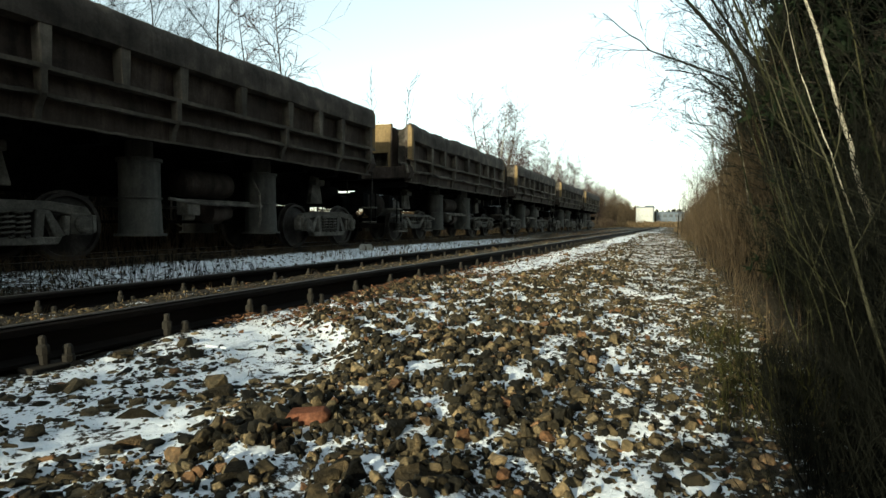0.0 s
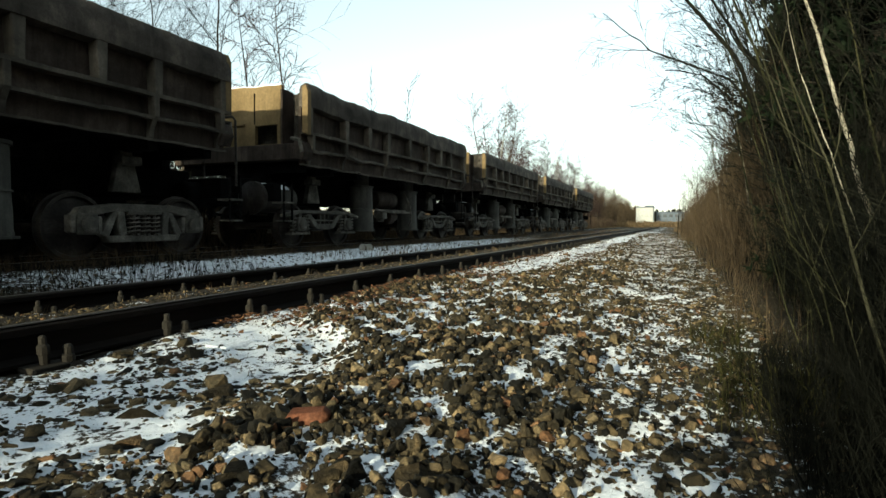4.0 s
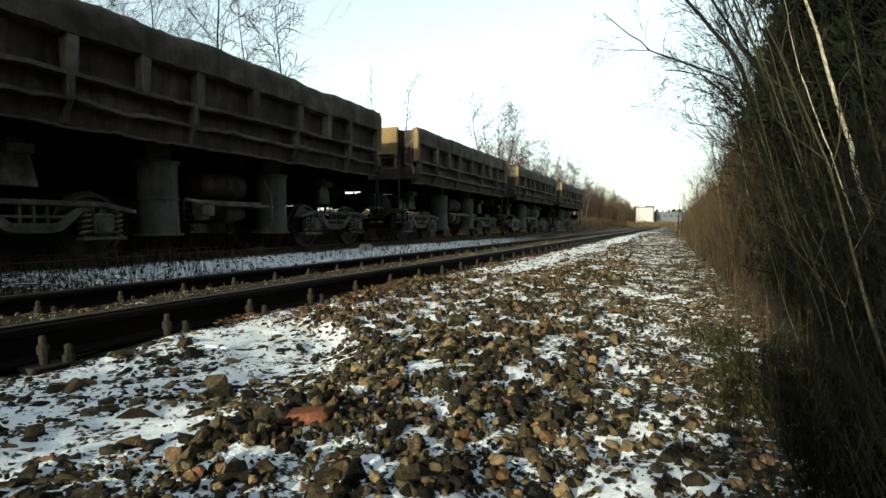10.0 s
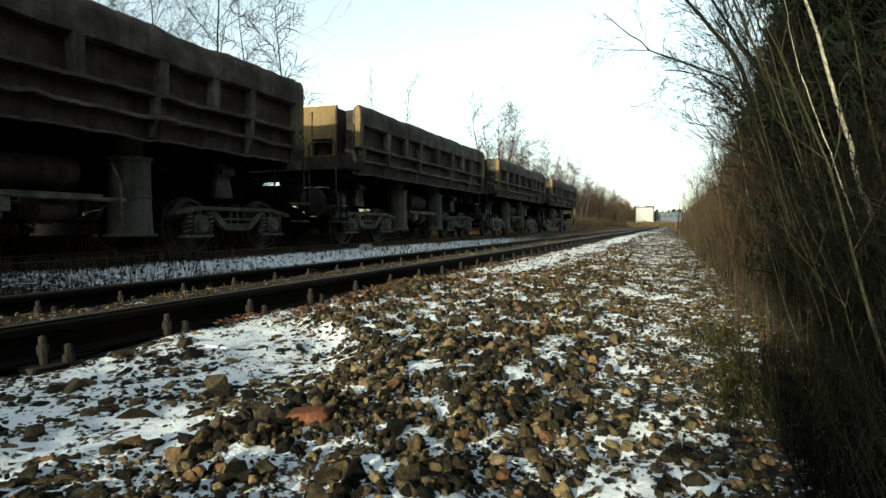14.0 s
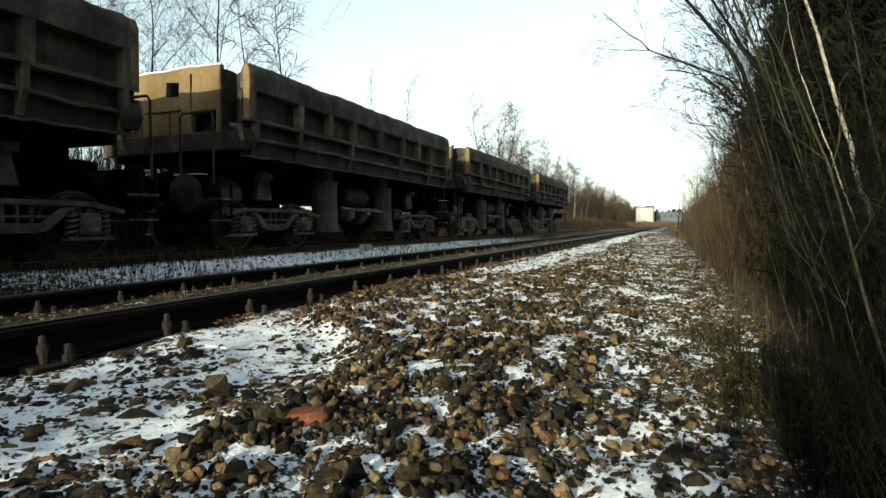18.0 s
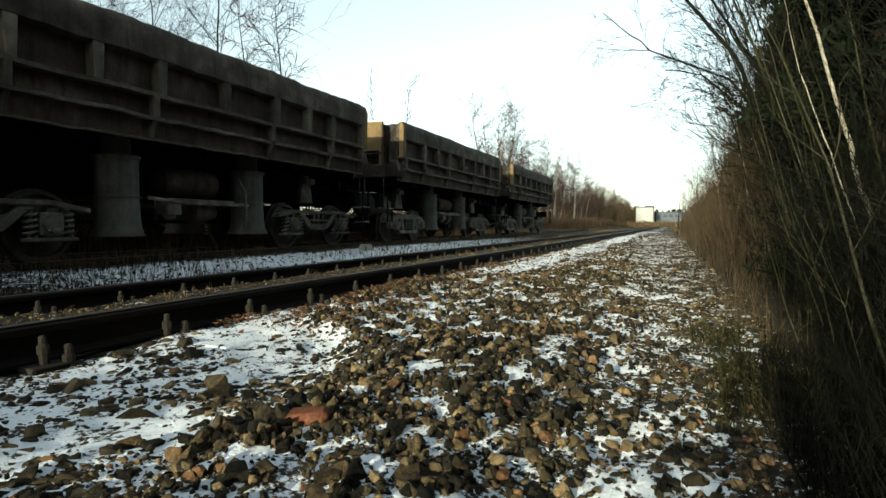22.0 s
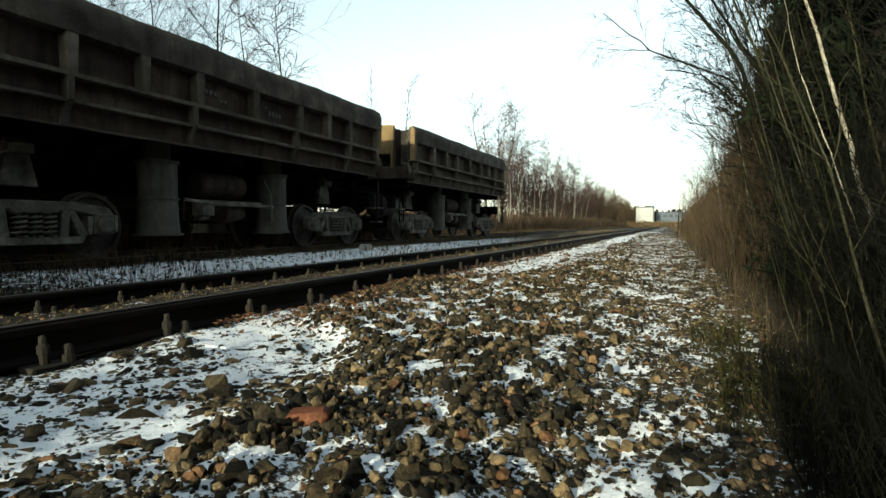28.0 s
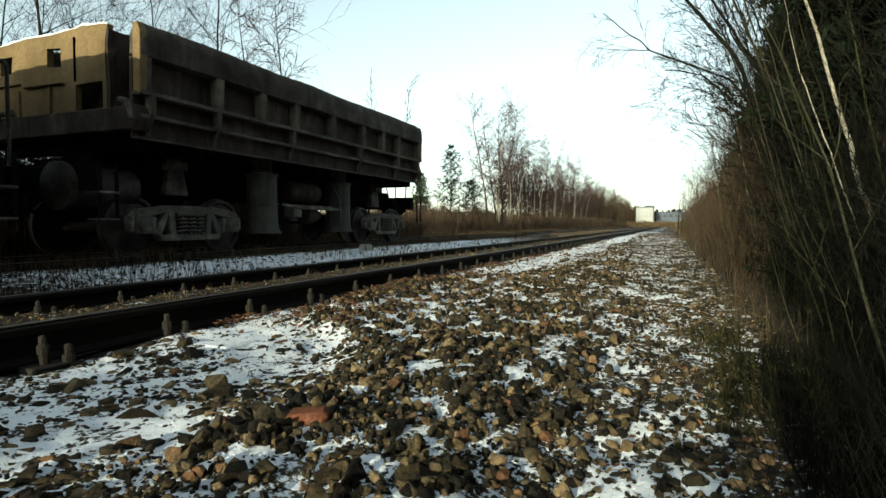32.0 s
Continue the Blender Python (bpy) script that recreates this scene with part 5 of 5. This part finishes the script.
for i, (x, y, lx, h, r) in enumerate([(0.68, 3.0, -0.3, 1.7, 0.008), (0.86, 3.3, -0.26, 2.0, 0.009), (0.72, 2.6, -0.2, 1.5, 0.006), (1.0, 3.9, -0.3, 2.3, 0.011), (1.08, 3.5, -0.34, 1.9, 0.008), (0.9, 4.5, -0.24, 2.3, 0.011), (1.2, 4.9, -0.3, 2.6, 0.013), (0.8, 3.6, -0.12, 1.6, 0.006), (1.1, 5.4, -0.2, 2.4, 0.012)]):
    arching("willow_whip", 160 + i, [([(x, y, 0.1), (x + lx * h * 0.3, y, 0.1 + h * 0.33), (x + lx * h * 0.66, y + 0.05, 0.1 + h * 0.68), (x + lx * h, y, 0.1 + h)], r * 0.65)], dict(SPARE_CFG, kids=[1, 3, 2]), PALESTEM if i % 2 else GREENSTEM, UNDER, "long olive willow whip leaning out of the thicket", "shrub", 5, 0.4)
arching("birch_sapling", 83, [([(0.95, 12, 0.1), (0.89, 12, 0.6), (0.8, 12, 1.4), (0.69, 12, 2.2), (0.6, 12, 2.9)], 0.026)], SPARE_CFG, BIRCH, RUSSET, "thin upright pale birch in the russet scrub", "tree", 8, 0.4)
arching("birch_sapling", 84, [([(1.15, 9, 0.1), (1.02, 9, 0.8), (0.92, 9, 1.6), (0.78, 9, 2.4), (0.7, 9, 3.0)], 0.021)], SPARE_CFG, BIRCH, RUSSET, "crooked pale birch sapling in the russet scrub", "tree", 8, 0.4)
for i, (x, y, lx, h, r) in enumerate([(1.2, 5.0, -0.32, 2.6, 0.02), (1.05, 5.3, -0.30, 2.4, 0.016), (1.42, 5.6, -0.36, 2.9, 0.021), (1.3, 4.6, -0.24, 2.2, 0.014), (1.55, 6.0, -0.30, 3.0, 0.02), (1.1, 4.2, -0.26, 1.9, 0.012), (1.0, 7.2, -0.22, 2.6, 0.017)]):
    arching("leaning_willow", 120 + i, [([(x, y, 0.1), (x + lx * h * 0.28, y, 0.1 + h * 0.33), (x + lx * h * 0.62, y + 0.05, 0.1 + h * 0.68), (x + lx * h, y, 0.1 + h)], r)], dict(SPARE_CFG, kids=[1, 5, 4]), GREENSTEM, TWIG, "olive willow stem leaning out of the scrub", "shrub", 8, 0.55)
whips = [bare_tree("leaning_willow", 84 + i, 3.0, 0.011, dict(SLIM_CFG, kids=[7, 2], thin=0.003, wander=0.07), PALESTEM, PALESTEM, "thin pale olive stem leaning out of the scrub", "shrub", TH, (-0.34 + 0.2 * i, 0.05 * i)) for i in range(3)]
rows = []
for i in range(48):
    y = 1.5 + 8.5 * ((i + R.random()) / 48) ** 1.4
    rows.append((R.randrange(3), 0.34 + 0.1 * y + 0.45 * R.random(), y, 0.22 + 0.05 * y + 0.25 * R.random(), R.random() * 90 - 45))
plant(whips, rows)
sap = bare_tree("sapling", 95, 3.2, 0.02, SLIM_CFG, TWIG, TWIG, "thin lone leafless sapling", "tree", TH)
plant([sap], [(0, 0.15, 26, 1.0, 0), (0, 0.35, 27, 0.75, 90)])
brush("thicket_weeds", 5, (0.5, 3.5, 6.0, 60), 5000, 1.2, RUSSET, "dry russet weeds at the foot of the thicket", 0.004, 3)
# UNDER stems carry painted shade into the thicket's foot and near corner.
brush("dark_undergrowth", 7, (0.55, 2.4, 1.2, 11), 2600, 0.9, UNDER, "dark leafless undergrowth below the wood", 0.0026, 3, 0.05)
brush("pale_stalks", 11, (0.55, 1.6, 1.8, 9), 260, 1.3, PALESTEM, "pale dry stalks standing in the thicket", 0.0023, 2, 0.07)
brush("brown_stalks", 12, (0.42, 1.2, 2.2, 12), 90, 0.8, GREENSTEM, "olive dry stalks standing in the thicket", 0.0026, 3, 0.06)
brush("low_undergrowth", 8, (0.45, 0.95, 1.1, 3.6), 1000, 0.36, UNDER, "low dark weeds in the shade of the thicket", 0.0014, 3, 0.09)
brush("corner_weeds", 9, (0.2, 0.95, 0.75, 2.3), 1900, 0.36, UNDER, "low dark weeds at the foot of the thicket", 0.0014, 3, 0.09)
brush("russet_weeds", 20, (0.3, 0.75, 2.6, 9.0), 130, 0.36, RUSSET, "dry brown weeds along the thicket's edge", 0.0022, 3)
brush("edge_weeds", 6, (0.1, 0.4, 1.7, 3.2), 170, 0.2, GREENGRASS, "dull green stems at the gravel's edge", 0.002, 3)


def grass(name, seed, places, mat, label):
    rng = random.Random(seed)
    s = Shape()
    for x, y, r, n, h in places:
        for i in range(n):
            a, q = rng.random() * 6.28, r * math.sqrt(rng.random())
            px, py = x + q * math.cos(a), y + q * math.sin(a)
            z = ground_z(px, py) - 0.01
            d = Vector((rng.gauss(0, 0.5), rng.gauss(0, 0.5), 1)).normalized() * h * (0.5 + 0.8 * rng.random())
            sd = Vector((rng.gauss(0, 1), rng.gauss(0, 1), 0)).normalized() * (0.0012 + 0.00012 * py)
            b = Vector((px, py, z))
            tip = b + d + Vector((d.x, d.y, -0.2 * h)) * 0.6
            m = b + d * 0.6
            s.add([b - sd, b + sd, m - sd * 0.7, m + sd * 0.7, tip], [(0, 1, 3, 2), (2, 3, 4)])
    return tagged(new(name, s.mesh(name, mat)), label, "grass", kind="stuff")


R = random.Random(12)
spots = [(0.08 + 0.5 * R.random() + 0.01 * y, y, 0.12, 16, 0.11) for y in [1.7 + 26 * (i / 50) ** 1.4 for i in range(50)]]
grass("green_grass", 1, spots, GREENGRASS, "tufts of dull green winter grass")
spots = [(-1.85 + 0.75 * R.random(), 1.3 + 1.2 * R.random(), 0.06, 7, 0.05) for i in range(22)]
spots += [(-2.3 + 0.5 * R.random(), 2.4 + 18 * R.random(), 0.08, 9, 0.08) for i in range(60)] + [(-3.25 + 1.0 * (R.random() - 0.5), 1 + 25 * R.random(), 0.1, 8, 0.1) for i in range(60)]
spots += [(-5.9 + 1.4 * R.random(), 2 + 40 * R.random(), 0.12, 8, 0.15) for i in range(300)] + [(0.3 + 1.5 * R.random(), 15 + 60 * R.random(), 0.5, 50, 0.4) for i in range(60)]
spots += [(-11.5 + 1.2 * R.random(), 24 + 104 * R.random() ** 1.2, 0.5, 45, 0.5) for i in range(150)]
grass("dry_grass", 2, spots, STRAW, "dry straw-coloured weeds along the tracks")

brush("track_weeds", 15, (-6.9, -4.4, 9, 60), 1300, 0.32, STRAW, "dry weeds standing between the tracks", 0.004, 2)
brush("rail_weeds", 16, (-3.95, -2.55, 3, 45), 900, 0.11, STRAW, "short dry stalks between the rails", 0.0025, 1)
brush("strip_weeds", 17, (-7.0, -4.5, 1.5, 6.5), 1300, 0.22, UNDER, "dark dead weeds standing in the snow between the tracks", 0.0035, 2)
brush("ballast_weeds", 18, (-7.55, -7.0, 1.5, 30), 1500, 0.3, RUSSET, "brown dead weeds at the foot of the ballast under the train", 0.004, 2)
brush("underline_weeds", 19, (-9.3, -7.95, 2, 34), 1400, 0.26, RUSSET, "brown dead weeds between the rails under the train", 0.004, 2)
brush("far_verge", 14, (-13, 5, 128, 215), 3000, 1.5, STRAW, "pale dry brush where the line fades from sight", 0.03, 2)

# ---- track marker ----
marker = tagged(new("distance_marker"), "low pale concrete marker post with a black figure, between the tracks", "marker post")
marker.location = (-6.76, 11.7, ground_z(-6.76, 11.7) - 0.1)
part("post", Shape().prism([(-0.16, -0.1), (0.16, -0.1), (0.16, 0.2), (0.12, 0.25), (-0.12, 0.25), (-0.16, 0.2)], "y", -0.06, 0.06), MARKM, marker, "", 0.01)
digit = bpy.data.curves.new("figure", "FONT")
digit.body, digit.size, digit.extrude, digit.align_x = "1", 0.19, 0.002, "CENTER"
digit.materials.append(FRAME)
fig = new("figure", digit)
fig.parent = marker
fig.matrix_basis = pose(0, -0.064, 0.05, 90, 0, 0)
marker.rotation_euler = (0, 0, 0.5)

# ---- distant buildings ----


def building(name, x, y, w, d, h, mat, label, floors, bays):
    b = tagged(new(name), label, "building")
    b.location = (x, y, 0)
    part("wall", Shape().box(0, w, 0, d, -0.5, h), mat, b)
    part("roof", Shape().box(-0.2, w + 0.2, -0.2, d + 0.2, h + 0.004, h + 0.35), WALLG, b)
    for k in range(floors):
        for i in range(bays):
            x0 = w * (i + 0.2) / bays
            wd = part("window", Shape().box(x0, x0 + w * 0.6 / bays, -0.08, -0.004, h * (k + 0.35) / floors, h * (k + 0.75) / floors), GLASSD, b)
    return b


building("white_building", -12.9, 222, 6.0, 14, 7.2, WALLW, "white flat-roofed industrial building in the distance", 0, 1)
building("grey_building", -6.3, 240, 13.0, 12, 5.6, WALLG, "long grey industrial building in the distance", 2, 6)
tagged(part("roof_housing", Shape().box(-9.9, -6.9, 224, 230, 7.2, 8.0), WALLG), "low grey plant housing on the roof", "roof housing")

# ---- gravel ----


def rock(g, smooth):
    """A broken stone about one unit across: the hull of a few random points, its edges worn."""
    bm = bmesh.new()
    ax = np.array([1.0, 0.62 + 0.33 * g.random(), 0.42 + 0.38 * g.random()])
    for i in range(15 if smooth else 11):
        p = g.normal(size=3)
        p = p / np.linalg.norm(p) * (0.78 + 0.3 * g.random())
        p = np.clip(p, -0.72, 0.72) * ax * 0.66
        bm.verts.new(p)
    hull = bmesh.ops.convex_hull(bm, **{"input": bm.verts[:]})
    bmesh.ops.delete(bm, geom=[e for e in hull["geom_interior"] if isinstance(e, bmesh.types.BMVert)], context="VERTS")
    bmesh.ops.dissolve_limit(bm, angle_limit=0.2, verts=bm.verts, edges=bm.edges)
    if smooth:
        bmesh.ops.bevel(bm, geom=bm.edges[:], offset=0.03, segments=1, affect="EDGES", profile=0.6, clamp_overlap=True)
    bmesh.ops.triangulate(bm, faces=bm.faces)
    bm.verts.index_update()
    v = np.array([tuple(p.co) for p in bm.verts])
    f = np.array([[p.index for p in q.verts] for q in bm.faces])
    bm.free()
    return v, f


def turn(g, lie):
    return np.array(Euler((g.normal(0, lie), g.normal(0, lie), g.random() * 6.28)).to_matrix())


def scatter():
    """Where the loose stones lie: x, y, size, how deep they sit and how they tilt."""
    g = np.random.default_rng(4)
    spots = []

    def sow(x0, x1, y0, y1, dens, size, want, sink, lie=0.5):
        for i in range(int((x1 - x0) * (y1 - y0) * dens)):
            x, y = x0 + (x1 - x0) * g.random(), y0 + (y1 - y0) * g.random()
            if g.random() < want(x, y):
                spots.append((x, y, size * (0.55 + 1.0 * g.random() ** 2), sink, lie))
    H = heap
    for y0, y1, k, sz in ((0.6, 2.4, 1.0, 1.0), (2.4, 5, 0.9, 1.0), (5, 9, 0.5, 1.1), (9, 18, 0.2, 1.25), (18, 40, 0.05, 1.7)):
        # the heap: a bed of small pieces, two layers of broken stone on it, snow left in the hollows
        bed = lambda x, y: (1.0 if y < 2.7 else 0.78) * H(x, y) * min(1.0, max(0.0, 0.54 + 1.9 * lumps(x, y, 7.5, 2) + 0.6 * lumps(x, y, 1.7, 6)))
        sow(-2.4, 0.2, y0, y1, 2600 * k, 0.018 * sz, bed, 0.1, 0.8)
        sow(-2.4, 0.2, y0, y1, 2500 * k, 0.029 * sz, bed, 0.2, 1.0)
        sow(-2.4, 0.2, y0, y1, 360 * k, 0.046 * sz, bed, 0.2, 0.9)
        # the strip beside it, small stones with snow between
        side = lambda x, y: (1 - H(x, y)) * min(1.0, max(0.0, 0.62 + 1.3 * lumps(x, y, 6, 4) + 0.5 * lumps(x, y, 1.6, 7)))
        sow(-0.75, 0.5, y0, y1, 3400 * k, 0.017 * sz, side, 0.08, 0.8)
        sow(-0.75, 0.5, y0, y1, (600 + 500 * (y1 < 3)) * k, 0.034 * sz, side, 0.0, 0.6)
        if y0 < 1:
            sow(-0.55, 0.4, 0.8, 1.75, 480, 0.036, lambda x, y: 0.8, 0.05, 0.7)
        # stones half sunk in the snow towards the rail
        bare = lambda x, y: (1 - H(x, y)) * min(1.0, max(0.0, 0.66 + 1.3 * lumps(x, y, 2.3, 3))) * (1.0 if -x < 1.6 + 0.2 * lumps(x, y, 3) else 0.5 if y < 1.9 else 0.2)
        sow(-2.3, -0.7, y0, y1, 520 * k, 0.048 * sz, bare, -0.12, 0.25)
        sow(-2.3, -0.7, y0, y1, 1600 * k, 0.024 * sz, bare, -0.08, 0.4)
        sow(-2.3, -0.7, y0, y1, 1500 * k, 0.013 * sz, bare, 0.0, 0.5)
        sow(-2.3, -0.7, y0, y1, 60 * k, 0.085 * sz, bare, -0.12, 0.2)
        sow(-2.38, -2.05, y0, y1, 500 * k, 0.035 * sz, lambda x, y: max(0.0, min(0.8, (y - 2.3) * 0.6)) * (0.6 + 1.3 * lumps(x, y, 3, 8)), 0.1)
        sow(-3.9, -2.6, y0, y1, 800 * k, 0.026 * sz, lambda x, y: 0.6, 0.0)
        sow(-7.2, -4.2, y0, y1, 130 * k, 0.04 * sz, lambda x, y: 0.6, 0.1)
    # a low ridge of dark blocks where the heap ends
    for i in range(26):
        u = g.random()
        spots.append((-1.06 - 0.07 * math.sin(3.1 * u) + 0.03 * g.normal() + 0.08 * u, 0.98 + 0.42 * u + 0.02 * g.normal(), 0.045 + 0.03 * g.random(), 0.35, 0.8))
    # a few larger blocks lying about
    for x, y, sz in ((-1.9, 1.82, 0.13), (-1.62, 2.2, 0.1), (-1.52, 1.55, 0.11), (-1.93, 1.3, 0.14), (-0.66, 1.28, 0.1), (-1.05, 1.42, 0.09), (-0.95, 1.62, 0.1), (-0.86, 1.1, 0.09), (-0.3, 1.33, 0.09), (-0.62, 1.75, 0.09), (-1.3, 1.02, 0.11), (-1.62, 0.98, 0.1), (-0.5, 1.05, 0.1)):
        spots.append((x, y, sz * 0.8, 0.05, 0.3))
    return spots, g


spots, g = scatter()
spots.sort(key=lambda p: p[0] ** 2 + p[1] ** 2 - 40 * p[2])
ROUGH, WORN = [rock(g, False) for i in range(60)], [rock(g, True) for i in range(50)]
V, F, k = [], [], 0


def strew(kind, x, y, sz, sink, lie):
    global k
    rv, rf = kind
    V.append(rv @ turn(g, lie).T * sz + np.array([x, y, ground_z(x, y) + sz * sink]))
    F.append(rf + k)
    k += len(rv)


for x, y, sz, sink, lie in spots[300:]:
    strew((WORN if x * x + y * y < 9 and sz > 0.025 else ROUGH)[int(g.integers(50))], x, y, sz, sink, lie)
for i in range(9000):
    x, y = -2.4 + 3.3 * g.random(), 0.6 + 5.5 * g.random() ** 1.3
    if g.random() < 0.25 + heap(x, y) + (x > -0.3):
        strew(ROUGH[int(g.integers(50))], x, y, 0.006 + 0.012 * g.random() ** 2, 0.15, 0.6)
me = bpy.data.meshes.new("gravel")
me.from_pydata(np.concatenate(V).tolist(), [], np.concatenate(F).tolist())
me.materials.append(STONES)
tagged(new("gravel", me), "loose broken brown ballast stone with snow between", "gravel", kind="stuff")
bank = []
for v, f in WORN[:36]:
    m = bpy.data.meshes.new("stone")
    m.from_pydata(v.tolist(), [], f.tolist())
    m.materials.append(STONE)
    bank.append(m)
for i, (x, y, sz, sink, lie) in enumerate(spots[:300]):
    st = part("stone", bank[i % 36], None, ground)
    st.location, st.rotation_euler, st.scale = (x, y, ground_z(x, y) + sz * sink), (g.normal(0, lie), g.normal(0, lie), g.random() * 6.28), (sz, sz, sz)

# a broken brick among the stones, and dead leaves blown against the rail
brick = Shape().box(-0.06, 0.055, -0.035, 0.03, -0.02, 0.02)
brick = tagged(part("brick_fragment", brick, BRICK, None, "", 0.014, True), "broken reddish brick lying among the ballast stones", "brick")
brick.matrix_basis = pose(-0.9, 1.25, ground_z(-0.9, 1.25) + 0.018, 8, -4, 20)
leaves = Shape()
for i in range(2600):
    y = 2.4 + 9 * g.random() ** 1.5
    x = -2.36 + 0.75 * g.random() ** 1.6 * min(1.6, 0.5 + y / 5)
    if g.random() > 0.5 + 1.2 * lumps(x, y, 2.4, 11):
        continue
    r, a, z = 0.011 + 0.014 * g.random(), g.random() * 6.28, ground_z(x, y) + 0.012 + 0.02 * g.random()
    c, q = math.cos(a) * r, math.sin(a) * r
    h = [0.018 * (g.random() - 0.3) for j in range(4)]
    leaves.add([(x + c, y + q, z + h[0]), (x - 0.6 * q, y + 0.6 * c, z + h[1]), (x - c, y - q, z + h[2]), (x + 0.6 * q, y - 0.6 * c, z + h[3])], [(0, 1, 2), (0, 2, 3)])
tagged(new("dead_leaves", leaves.mesh("dead_leaves", LEAFM)), "dead russet leaves caught beside the rail", "leaves", kind="stuff")

motions()
